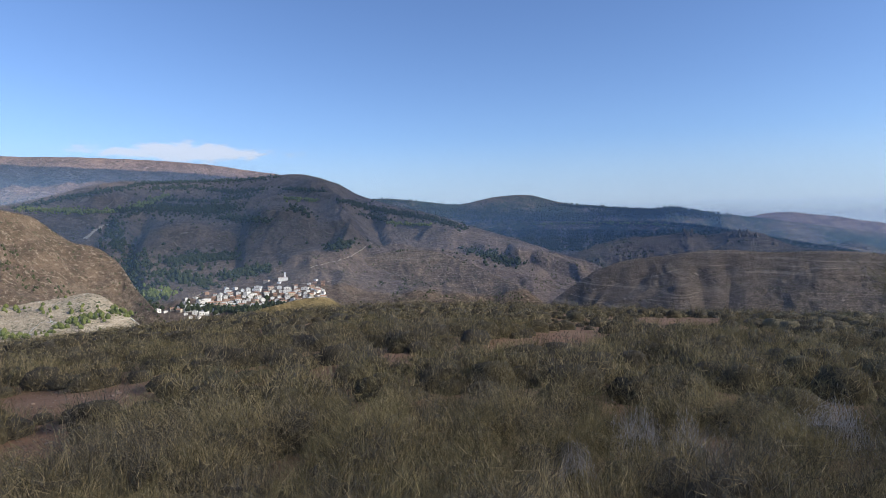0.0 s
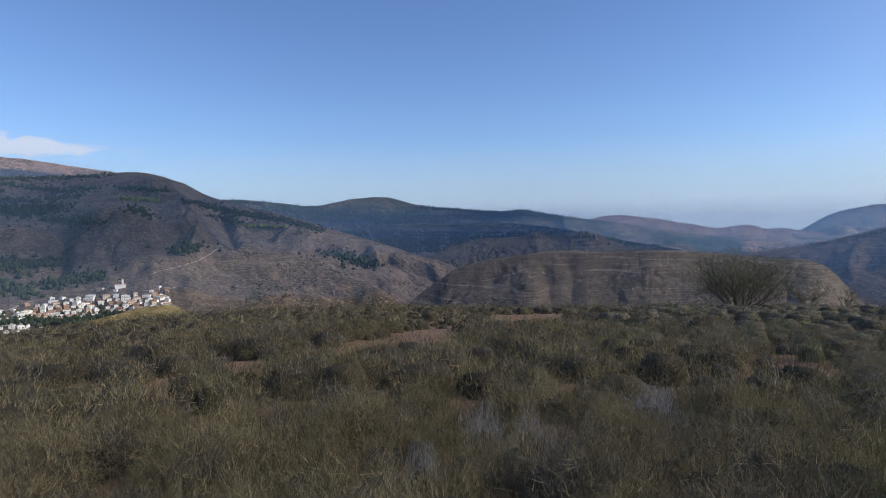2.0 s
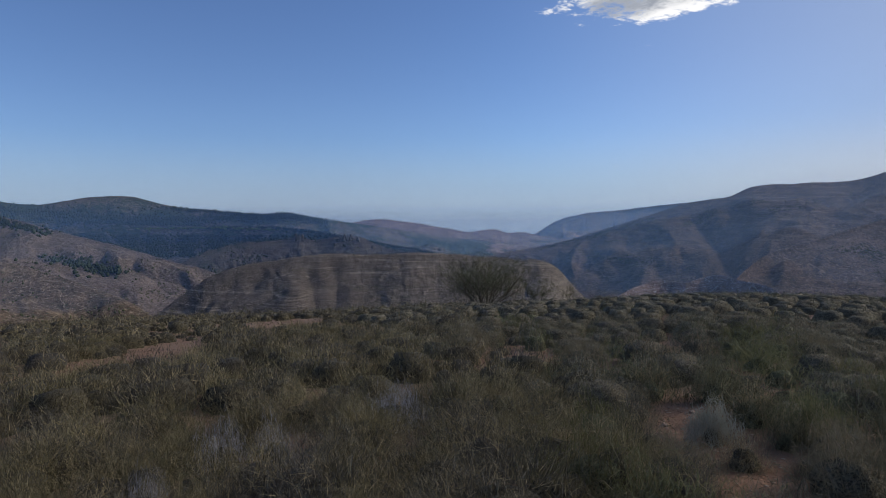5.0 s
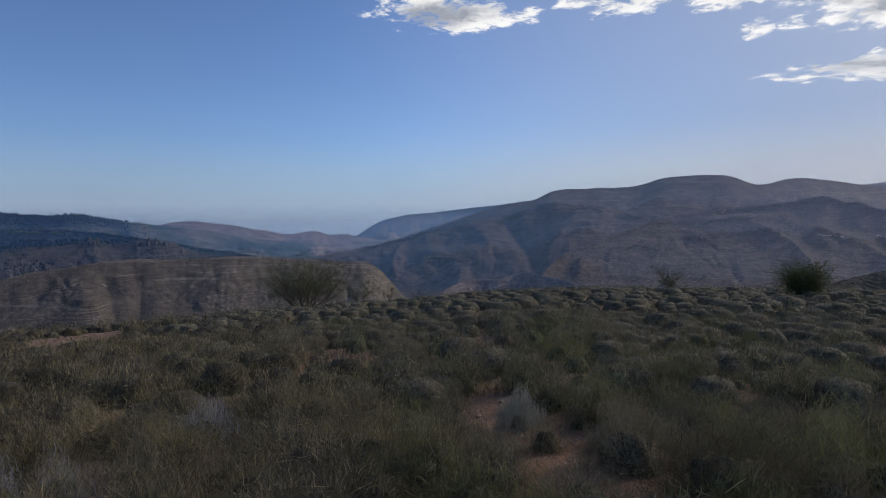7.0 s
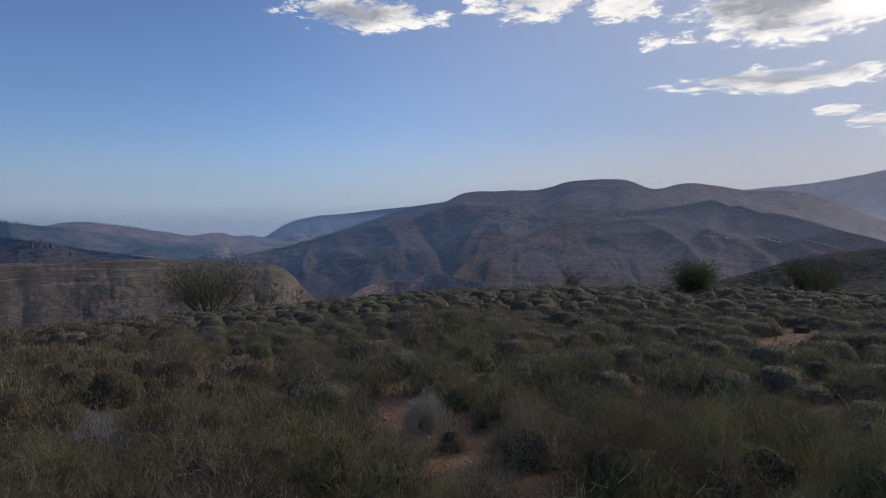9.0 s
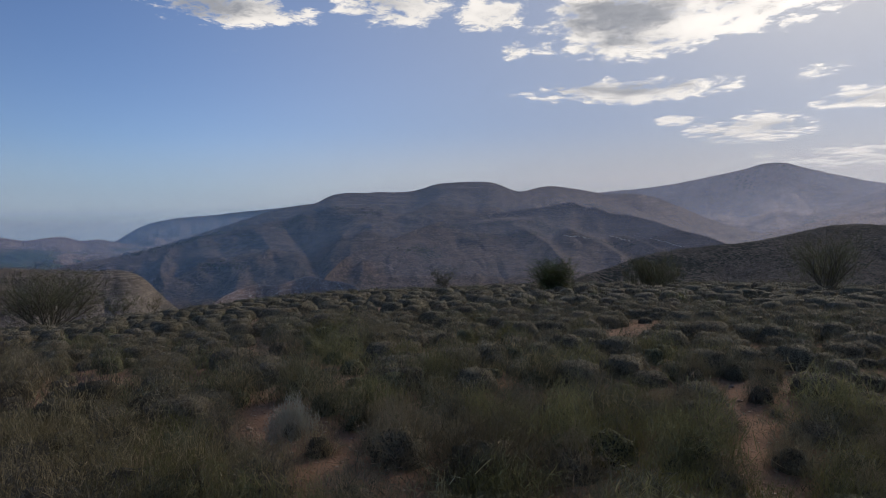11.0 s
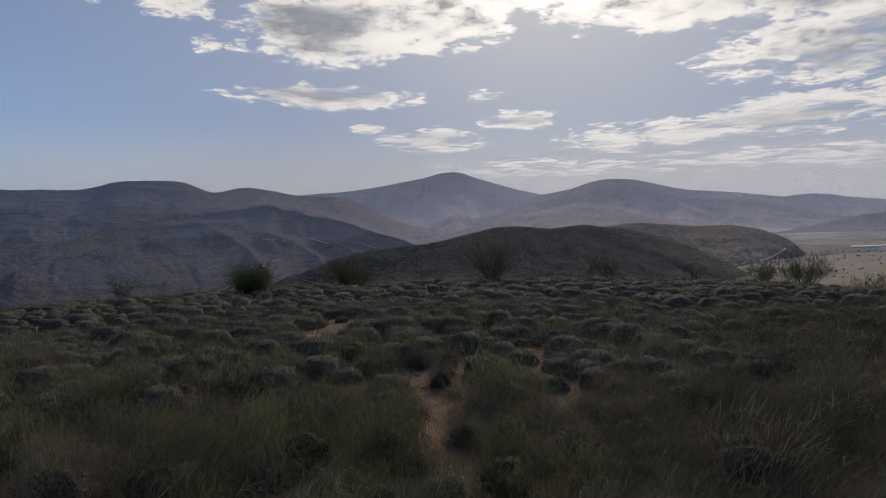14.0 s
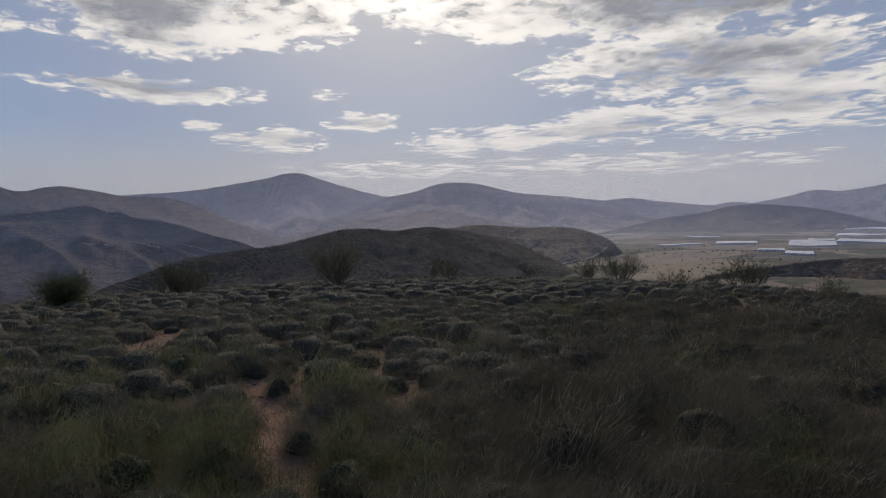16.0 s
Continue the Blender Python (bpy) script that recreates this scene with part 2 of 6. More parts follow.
def earth(n):
    v = place(n)
    big = n.noise(v, 0.35, 4.0, 0.6)
    mid = n.noise(v, 2.5, 6.0, 0.65)
    fine = n.noise(v, 22.0, 6.0, 0.7)
    stones = n.voronoi(v, 16.0)
    tone = n.voronoi(v, 16.0, out="Color")
    c = n.mix(n.span(mid, 0.35, 0.65), (0.29, 0.162, 0.096), (0.205, 0.115, 0.068))
    c = n.mix(n.span(big, 0.45, 0.7), c, (0.28, 0.175, 0.11))
    c = n.mix(n.math("MULTIPLY", n.span(fine, 0.5, 0.75), 0.6), c, (0.31, 0.205, 0.142))
    c = n.mix(n.math("MULTIPLY", n.span(stones, 0.32, 0.2), n.span(n.xyz(tone)[0], 0.6, 0.7)), c, (0.38, 0.29, 0.21))
    far = n.span(n.vec("LENGTH", v), 35.0, 110.0)
    field = n.noise(v, 0.006, 7.0, 0.7)
    plain = n.mix(n.span(field, 0.38, 0.62), (0.055, 0.043, 0.029), (0.17, 0.13, 0.088))
    plain = n.mix(n.span(n.noise(v, 0.02, 6.0, 0.7), 0.45, 0.56), plain, (0.045, 0.052, 0.028))
    plots = n.xyz(n.voronoi(v, 0.0075, out="Color"))[0]
    plain = n.mix(n.math("MULTIPLY", n.span(plots, 0.66, 0.70), 0.75), plain, (0.26, 0.20, 0.14))
    height = n.math("ADD", n.math("MULTIPLY", fine, 0.02), n.math("MULTIPLY", n.span(stones, 0.4, 0.1), 0.02))
    return n.mix(far, c, plain), n.bump(height, 0.9, 1.0)


EARTH = material("red_earth", earth, 0.95)


def leafage(name, low, high, dry=None, amount=0.25, thin=0.32, tint=None):
    """Blades and sprigs: colour drifts from plant to plant and from blade to blade; thin leaves let light through."""
    m = bpy.data.materials.new(name)
    m.use_nodes = True
    n = Nodes(m.node_tree)
    g = n.node("ShaderNodeNewGeometry")
    own = n.node("ShaderNodeAttribute")
    own.attribute_name = "tone"
    plant = n.math("FRACT", n.math("ADD", own.outputs["Fac"], n.node("ShaderNodeObjectInfo").outputs["Random"]))
    blade = g.outputs["Random Per Island"]
    drift = n.span(n.noise(g.outputs["Position"], 0.5, 3.0, 0.6), 0.35, 0.65)
    c = n.mix(n.math("ADD", n.math("ADD", n.math("MULTIPLY", blade, 0.45), n.math("MULTIPLY", plant, 0.33)), n.math("MULTIPLY", drift, 0.22)), low, high)
    if tint:  # some plants lean to another hue
        other = n.math("FRACT", n.math("MULTIPLY", plant, 7.31))
        c = n.mix(n.span(n.math("ADD", other, n.math("MULTIPLY", drift, 0.4)), 0.62, 0.78, 0.0, 0.9), c, n.mix(blade, tuple(0.4 * q for q in tint), tuple(1.3 * q for q in tint)))
    if dry:
        c = n.mix(n.span(n.math("ADD", n.math("MULTIPLY", n.math("FRACT", n.math("MULTIPLY", plant, 3.7)), 0.5), blade), 1.36 - amount, 1.40 - amount), c, dry)
    face, through_light, out = n.node("ShaderNodeBsdfPrincipled"), n.node("ShaderNodeBsdfTranslucent"), n.node("ShaderNodeMixShader")
    face.inputs["Roughness"].default_value, face.inputs["Specular IOR Level"].default_value = 0.75, 0.15
    n.put(c, face.inputs["Base Color"])
    n.put(c, through_light.inputs[0])
    out.inputs[0].default_value = thin
    n.tree.links.new(face.outputs[0], out.inputs[1])
    n.tree.links.new(through_light.outputs[0], out.inputs[2])
    n.tree.links.new(out.outputs[0], n.node("ShaderNodeOutputMaterial").inputs[0])
    return m


GRASS = leafage("esparto_blades", (0.042, 0.035, 0.021), (0.395, 0.327, 0.165), (0.42, 0.335, 0.185), 0.36, 0.22, (0.17, 0.148, 0.118))
LONG = leafage("long_grey_grass", (0.04, 0.034, 0.021), (0.27, 0.225, 0.135), (0.42, 0.34, 0.22), 0.16, 0.2)
SPRIG = leafage("grey_green_sprigs", (0.08, 0.069, 0.042), (0.39, 0.33, 0.205), (0.339, 0.255, 0.174), 0.18, 0.25, (0.179, 0.172, 0.118))
GREEN = leafage("green_sprigs", (0.066, 0.066, 0.036), (0.315, 0.30, 0.14), (0.34, 0.275, 0.156), 0.16, 0.32, (0.191, 0.176, 0.106))
PALE = leafage("pale_dry_twigs", (0.24, 0.225, 0.215), (0.56, 0.525, 0.50))
SILVER = leafage("silvery_leaves", (0.216, 0.211, 0.165), (0.418, 0.407, 0.33))
BROOM = leafage("broom_twigs", (0.06, 0.063, 0.033), (0.165, 0.162, 0.085), thin=0.3)
PINE = leafage("dark_pine_needles", (0.024, 0.034, 0.012), (0.06, 0.072, 0.028))
BARK = material("grey_bark", lambda n: (n.mix(n.noise(place(n), 14.0, 6.0, 0.7), (0.10, 0.08, 0.06), (0.24, 0.20, 0.16)), n.bump(n.noise(place(n), 40.0), 0.6, 0.02)), 0.9)


# ---- geometry helpers ----
def mesh_of(name, verts, faces, mat, smooth=False, tone=None):
    """A mesh from arrays: verts (n, 3), faces (m, 3) or (m, 4)."""
    verts, faces = np.asarray(verts, np.float32), np.asarray(faces, np.int32)
    me = bpy.data.meshes.new(name)
    me.vertices.add(len(verts))
    me.vertices.foreach_set("co", verts.ravel())
    k = faces.shape[1]
    me.loops.add(faces.size)
    me.loops.foreach_set("vertex_index", faces.ravel())
    me.polygons.add(len(faces))
    me.polygons.foreach_set("loop_start", np.arange(0, faces.size, k, dtype=np.int32))
    me.polygons.foreach_set("use_smooth", np.full(len(faces), smooth))
    me.materials.append(mat)
    if tone is not None:
        me.attributes.new("tone", "FLOAT", "POINT").data.foreach_set("value", np.asarray(tone, np.float32))
    me.update(calc_edges=True)
    return me


def part(name, bm, mat, parent, label=""):
    me = bpy.data.meshes.new(name)
    bm.to_mesh(me)
    bm.free()
    me.materials.append(mat)
    ob = new(name, me)
    ob.parent = parent
    return tagged(ob, label) if label else ob


def grid_faces(rows, cols):
    i = np.arange(rows * cols).reshape(rows, cols)
    return np.stack([i[:-1, :-1], i[:-1, 1:], i[1:, 1:], i[1:, :-1]], -1).reshape(-1, 4)


def perlin(x, y, seed=0):
    """Gradient noise on arrays, about -0.7 to 0.7."""
    xi, yi = np.floor(x).astype(np.int64), np.floor(y).astype(np.int64)
    xf, yf = x - xi, y - yi

    def corner(ix, iy, fx, fy):
        h = (ix * 374761393 + iy * 668265263 + seed * 974711) & 0xFFFFFFFF
        h = ((h ^ (h >> 13)) * 1274126177) & 0xFFFFFFFF
        a = ((h ^ (h >> 16)) & 0xFFFF) * (2 * np.pi / 65536)
        return np.cos(a) * fx + np.sin(a) * fy
    u, v = xf * xf * xf * (xf * (xf * 6 - 15) + 10), yf * yf * yf * (yf * (yf * 6 - 15) + 10)
    a = corner(xi, yi, xf, yf) * (1 - u) + corner(xi + 1, yi, xf - 1, yf) * u
    b = corner(xi, yi + 1, xf, yf - 1) * (1 - u) + corner(xi + 1, yi + 1, xf - 1, yf - 1) * u
    return a * (1 - v) + b * v


def fbm(x, y, octaves=5, seed=0, gain=0.5):
    total, amp = 0.0, 1.0
    for k in range(octaves):
        total = total + amp * perlin(x * 2.03 ** k, y * 2.03 ** k, seed + k)
        amp *= gain
    return total


def ridged(x, y, octaves=4, seed=0, gain=0.5):
    """0 in the gullies' beds to about 1 on the spurs between them."""
    total, amp, norm = 0.0, 1.0, 0.0
    for k in range(octaves):
        total = total + amp * np.minimum(1.0, 1.9 * np.abs(perlin(x * 2.1 ** k, y * 2.1 ** k, seed + k)))
        norm += amp
        amp *= gain
    return total / norm


def curve(at, xs, ys):
    """A smooth line through a few knots (cubic, no overshoot to speak of)."""
    xs, ys = np.asarray(xs, float), np.asarray(ys, float)
    order = np.argsort(xs)
    xs, ys = xs[order], ys[order]
    m = np.gradient(ys, xs)
    k = np.clip(np.searchsorted(xs, at) - 1, 0, len(xs) - 2)
    h = xs[k + 1] - xs[k]
    t = np.clip((at - xs[k]) / h, 0, 1)
    return ((2 * t ** 3 - 3 * t ** 2 + 1) * ys[k] + (t ** 3 - 2 * t ** 2 + t) * h * m[k]
            + (3 * t ** 2 - 2 * t ** 3) * ys[k + 1] + (t ** 3 - t ** 2) * h * m[k + 1])


def smooth(t):
    t = np.clip(t, 0, 1)
    return t * t * (3 - 2 * t)


# ---- the ground: a rounded knoll that drops away to the valley floor ----
FALL = ([-180, -147, -133, -113, -93, -76, -57, -46, -35, -20, -10, 0, 10, 20, 34, 60, 120, 180],
        [0.030, 0.021, 0.011, 0.006, 0.0085, 0.0155, 0.024, 0.038, 0.046, 0.053, 0.048, 0.0435, 0.0435, 0.050, 0.060, 0.06, 0.04, 0.030])
ROUND = 0.00132
FLOOR = ([-180, -145, -130, -120, -110, -96, -60, 0, 40, 70, 120, 180], [-52, -56, -60, -72, -105, -165, -175, -165, -150, -120, -70, -52])


def ground_height(x, y):
    r = np.hypot(x, y)
    b = np.degrees(np.arctan2(-x, y))
    knoll = -curve(b, *FALL) * r * smooth(r / 6) - ROUND * r * r
    knoll = knoll + 0.05 * fbm(x * 0.5, y * 0.5, 3, 5) * smooth(r / 4) + 0.012 * fbm(x * 3.0, y * 3.0, 3, 9)
    far = curve(b, *FLOOR) + 9 * fbm(x * 0.003, y * 0.003, 4, 3) + 22 * smooth((r - 2000) / 2600)
    k = 4.0 + 14.0 * smooth((r - 60) / 200)
    d = np.clip((knoll - far) / k, -400, 400)
    return far + k * np.logaddexp(0, d)


def build_ground():
    turns = np.radians(np.linspace(-180, 180, 433))
    rings = np.concatenate([[0.0], np.geomspace(0.6, 4950, 170)])
    r, b = np.meshgrid(rings, turns, indexing="ij")
    x, y = -r * np.sin(b), r * np.cos(b)
    v = np.stack([x, y, ground_height(x, y)], -1).reshape(-1, 3)
    ob = new("ground", mesh_of("ground", v, grid_faces(len(rings), len(turns))[:, ::-1], EARTH, True))
    tagged(ob, "dry reddish earth knoll falling to a valley floor", "ground", kind="structure")


build_ground()


# ---- hills and mountains ----
def ridge(name, spine, foot, amp, mat, label, seed, cell=160.0, rows=90, step=0.12, bulge=1.0, back=1.16, jag=0.0, gain=0.52, knolls=(), spurs=(), humps=()):
    """A ridge. spine: (bearing, crest's height in degrees over the eye, distance in m); foot: (bearing, distance, height in m).
    amp: depth of the gullies in m; cell: their width; bulge: above 1 the slope is concave, below 1 convex."""
    bs = [s[0] for s in spine]
    b = np.arange(min(bs), max(bs) + step, step)
    cd = curve(b, bs, [s[2] for s in spine])
    cz = cd * np.tan(np.radians(curve(b, bs, [s[1] for s in spine]))) + EYE
    fb = [f[0] for f in foot]
    fd, fz = curve(b, fb, [f[1] for f in foot]), curve(b, fb, [f[2] for f in foot])
    rad = np.radians(b)
    cz = cz + cd * 0.0011 * fbm(rad * 40, rad * 0, 4, seed + 50)
    t = np.concatenate([np.linspace(-1, 0, 12)[:-1], np.linspace(0, 1, rows) ** 1.15])[:, None]
    front = np.clip(t, 0, 1)
    d = np.where(t < 0, cd * (1 - t * (back - 1)), cd + (fd - cd) * front)
    d = np.minimum(d, 4930)
    x, y = -d * np.sin(rad), d * np.cos(rad)
    wx, wy = x + cell * 0.5 * fbm(x / cell * 0.6, y / cell * 0.6, 3, seed + 20), y + cell * 0.5 * fbm(x / cell * 0.6, y / cell * 0.6, 3, seed + 30)
    # gullies run down the slope: long in the fall line, narrow across it
    across = rad * cd.mean() + 0.35 * cell * fbm(wx / cell * 0.8, wy / cell * 0.8, 3, seed + 40)
    along = (d - cd) / (cell * 2.6)
    gully = 1 - ridged(across / cell, along, 4, seed, gain)
    rough = 1 - ridged(wx / cell * 0.9, wy / cell * 0.9, 5, seed + 9, gain)
    fall = front ** bulge
    z = cz + (fz - cz) * np.where(t < 0, smooth(-t), fall)
    z = z - amp * smooth(front * 3.5) * (1 - 0.45 * front) * (0.75 * gully + 0.55 * rough - 0.25)
    rill = 1 - ridged(across / cell * 3.1, along * 1.4, 3, seed + 15, gain)
    z = z - amp * 0.22 * smooth(front * 9) * (1 - 0.4 * front) * rill - amp * 0.12 * smooth(front * 40) * (rough - 0.3)
    z = z + jag * smooth(1 - np.abs(t) * 9) * (ridged(rad * 60 + 0 * t, 3.0 * t + 0 * rad, 4, seed + 60, 0.6) - 0.35) * (0.15 + np.exp(-((b + 21.4) / 0.7) ** 2) + 1.3 * np.exp(-((b + 25.9) / 1.7) ** 2))
    # spurs: (line of bearing and degrees over the eye, half width in degrees, height); humps: bearing, degrees, spread of both, height
    e = np.degrees(np.arctan2(z - EYE, d))
    wander = 0.35 * fbm(wx / cell, wy / cell, 3, seed + 80)
    for line, wide, high in spurs:
        near = np.full(z.shape, 1e9)
        for (b0, e0), (b1, e1) in zip(line, line[1:]):
            u = np.clip(((b - b0) * (b1 - b0) + (e - e0) * (e1 - e0)) / ((b1 - b0) ** 2 + (e1 - e0) ** 2), 0, 1)
            near = np.minimum(near, np.hypot(b - b0 - u * (b1 - b0), e - e0 - u * (e1 - e0)))
        z = z + high * np.clip(1 - near / wide * (1 + wander), 0, 1) ** 1.4 * smooth(front * 5)
    for kb, ke, wb, we, kh in humps:
        z = z + kh * np.exp(-((b - kb) / wb * (1 + wander)) ** 2 - ((e - ke) / we) ** 2) * smooth(front * 14)
    z = np.where(t > 0.004, np.minimum(z, EYE + d * np.tan(np.arctan2(cz - EYE, cd) - radians(0.05) - 0.02 * front)), z)
    # single humps (or, below 0, gullies): bearing, t, spread of both, height
    for kb, kt, wb, wt, kh in knolls:
        q = ((b + 0.25 * wb * fbm(t * 6 + 0 * rad, 0 * t + rad * 9, 3, seed + 70) - kb) / wb) ** 2 + ((t - kt) / wt) ** 2
        z = z + kh * np.exp(-q) * smooth(front * 12)
    v = np.stack([x, y, z], -1)
    ob = new(name, mesh_of(name, v.reshape(-1, 3), grid_faces(*z.shape)[:, ::-1], mat, True))
    tagged(ob, label, "mountain" if "mountain" in name else "hill", kind="structure")
    return b, v[11:]


ridge("mountain_massif", [(62, 4.6, 4300), (48, 5.3, 4600), (35.3, 5.56, 4700), (28.6, 5.7, 4700), (24.9, 5.62, 4700), (20, 5.29, 4700), (17.2, 4.89, 4700), (13.9, 4.4, 4700), (6, 2.0, 4700)],
      [(62, 3000, -60), (6, 3200, -60)], 130, HILL_FAR, "distant pinkish bare mountain massif in haze", 1, 420, 70, 0.26)
VILLAGE_HILL = ridge("hill_village", [(46, 0.5, 1500), (35.4, 1.86, 1700), (31.4, 2.88, 1850), (29.2, 3.57, 1900), (27.8, 3.82, 1950), (23.6, 3.87, 2000), (19.1, 4.14, 2000), (15.3, 4.45, 1950), (12.6, 4.55, 1900),
      (9.9, 3.84, 1850), (7.4, 2.59, 1800), (4.3, 1.62, 1750), (1.2, 0.89, 1650), (-3.4, -0.6, 1500), (-7.5, -1.86, 1380), (-11.1, -3.13, 1280), (-14, -4.06, 1200), (-17, -6.5, 1100)],
      [(46, 640, -150), (25, 600, -135), (10, 600, -125), (-4, 620, -125), (-17, 640, -130)], 38, HILL_BROWN, "broad brown scrub hill with pine woods above the village", 11, 300, 130, 0.12, 1.0,
      spurs=[([(11.4, 3.6), (9.6, 1.2), (8.4, -1.0), (9.0, -3.0)], 2.0, 34), ([(4.9, 0.0), (0.2, -0.7), (-6, -2.3), (-12, -3.9)], 1.5, 24), ([(28.3, 0.6), (29.6, -1.2), (28.0, -3.4)], 0.7, -22), ([(25.9, 0.4), (27.0, -2.2), (26.8, -5.0)], 1.1, -30),
             ([(17.6, 0.6), (18.4, -1.4), (18.6, -3.2)], 0.8, -16), ([(6.4, 0.2), (5.6, -1.4)], 0.8, -14)],
      humps=[(28.3, 2.4, 2.8, 0.6, 20), (22.8, 2.45, 1.7, 0.36, 15), (11.4, 3.1, 2.3, 0.7, 16), (14.6, 0.0, 3.0, 1.3, 44), (22.6, -1.2, 3.0, 1.2, 40), (4.9, 0.9, 1.5, 0.45, 16), (8.6, 0.4, 1.5, 1.0, 20), (18.5, 1.8, 2.0, 0.4, 12), (12.0, -3.4, 2.2, 0.8, 18)])
SPUR = ridge("hill_spur", [(17, -13, 700), (15, -9.5, 800), (13, -6.4, 900), (9.5, -3.9, 1050), (6.5, -2.9, 1130), (3.5, -2.4, 1150), (1.0, -2.6, 1120), (-2.4, -3.8, 1030), (-5, -5.0, 960), (-7.6, -6.3, 900), (-9.5, -8, 860), (-12, -13, 760)],
      [(17, 540, -150), (13, 540, -140), (-12, 540, -150)], 26, HILL_SPUR, "sunlit tan spur with gullies below the broad hill", 21, 190, 80, 0.08, 1.15)
LEFT = ridge("hill_bank", [(56, 3.2, 760), (44, 2.6, 800), (35.4, 1.6, 840), (33.3, 0.9, 850), (31.2, -0.8, 850), (28.6, -1.9, 840), (27.4, -3.2, 815), (26.5, -4.9, 780), (25.4, -6.4, 740), (24.0, -8.2, 700), (22.5, -10.5, 650), (21, -14, 600)],
      [(56, 400, -120), (21, 470, -150)], 40, HILL_PALE, "pale sunlit bank of dry earth with bushes", 31, 95, 90, 0.13, 1.0)
PLATEAU = ridge("hill_plateau", [(14, 0.5, 3300), (8, 2.2, 3300), (5.3, 2.3, 3300), (2.2, 2.05, 3300), (-1.4, 1.67, 3300), (-4.5, 2.23, 3300), (-8.1, 2.35, 3300), (-10.6, 1.68, 3250), (-15.1, 1.17, 3200), (-18.4, 0.84, 3150), (-19.8, 1.0, 3150), (-22.9, 0.49, 3200), (-26.4, 0.03, 3300), (-31, -0.7, 3400), (-38, -1.9, 3500), (-43, -3.0, 3500), (-47, -4.2, 3500)],
      [(14, 2000, -70), (-47, 2000, -110)], 60, HILL_WOOD, "dark wooded plateau with a rocky summit", 41, 260, 70, 0.14, 0.7)
TERRACE = ridge("hill_terrace", [(2, -1.5, 2000), (-4, -0.6, 2200), (-8, -0.1, 2300), (-14, -0.1, 2300), (-19, -0.15, 2250), (-22.5, -0.55, 2150), (-26, -1.2, 2000), (-30, -2.0, 1900), (-34, -2.8, 1800), (-38, -4.4, 1700), (-42, -7.0, 1600)],
      [(2, 1150, -150), (-42, 1100, -160)], 22, HILL_WOOD, "wooded terrace step with a flat rim", 51, 330, 80, 0.12, 0.6)
CRAG = ridge("hill_crag", [(-10, -4.2, 1500), (-12.6, -2.7, 1550), (-16, -1.7, 1600), (-20.7, -1.25, 1600), (-21.4, -1.05, 1600), (-22.5, -1.4, 1600), (-24.7, -1.2, 1600), (-26, -1.05, 1600), (-27.2, -1.35, 1600), (-28.8, -2.1, 1600), (-32, -2.9, 1550), (-37, -3.8, 1450), (-42, -6.5, 1350)],
      [(-10, 800, -150), (-42, 800, -160)], 34, HILL_CRAG, "ridge crowned with dark rock crags", 61, 80, 90, 0.11, 0.8, jag=6.0, gain=0.6)
ridge("mountain_range", [(-18, -0.6, 4100), (-22, -0.2, 4100), (-25.9, 0.05, 4100), (-28, 0.35, 4100), (-31.7, 0.03, 4100), (-34.7, -0.5, 4100), (-36.8, -0.86, 4100), (-39.6, -0.71, 4150), (-40.4, -0.99, 4150), (-41.9, -0.92, 4150), (-43, -1.19, 4100), (-47, -1.9, 4000), (-52, -2.4, 3900)],
      [(-18, 2400, -120), (-52, 2200, -140)], 70, HILL_FAR, "blue hazy range at the head of the valley", 71, 260, 60, 0.15, 0.75)
ridge("mountain_mesa", [(-40.5, -2.4, 4600), (-42.1, -1.72, 4600), (-43.1, -1.05, 4600), (-44.9, 0.08, 4600), (-46.7, 0.58, 4600), (-50.3, 0.95, 4600), (-53.3, 1.27, 4600), (-55.7, 1.49, 4600), (-62, 1.9, 4600), (-70, 1.0, 4600)],
      [(-40.5, 3300, -95), (-70, 3300, -95)], 90, HILL_FAR, "flat-topped blue mountain in haze", 81, 300, 60, 0.15, 0.6)
ROCKY = ridge("hill_rocky", [(-9.5, -7.6, 560), (-11.3, -6.2, 590), (-13.9, -4.5, 620), (-16.3, -3.64, 640), (-19, -3.25, 650), (-24, -2.72, 660), (-28, -2.87, 660), (-32.2, -2.74, 650), (-37.4, -3.09, 640), (-41, -3.43, 620), (-44.7, -4.06, 600), (-46.2, -5.61, 590), (-47.2, -6.74, 570), (-49, -8.5, 540)],
      [(-9.5, 330, -95), (-25, 310, -90), (-49, 330, -100)], 8, HILL_ROCK, "rocky strata-banded ridge of bare grey-brown ground", 91, 75, 90, 0.09, 1.2, gain=0.55, knolls=[(-30.5, 0.3, 1.6, 0.2, 5), (-20.5, 0.35, 1.6, 0.25, 6), (-37, 0.4, 1.5, 0.25, 5)],
      spurs=[([(-24.2, -3.4), (-24.8, -5.2), (-24.6, -7.4)], 1.5, -3.2), ([(-22.3, -4.4), (-22.8, -7.4)], 1.3, -2.6), ([(-36.0, -4.0), (-36.6, -7.2)], 1.6, -3.2), ([(-18.2, -3.8), (-17.6, -5.4)], 1.2, -2), ([(-42.6, -4.2), (-42.0, -6.5)], 1.4, -2.5), ([(-30.4, -3.4), (-30.8, -6.5)], 1.2, -1.8)])
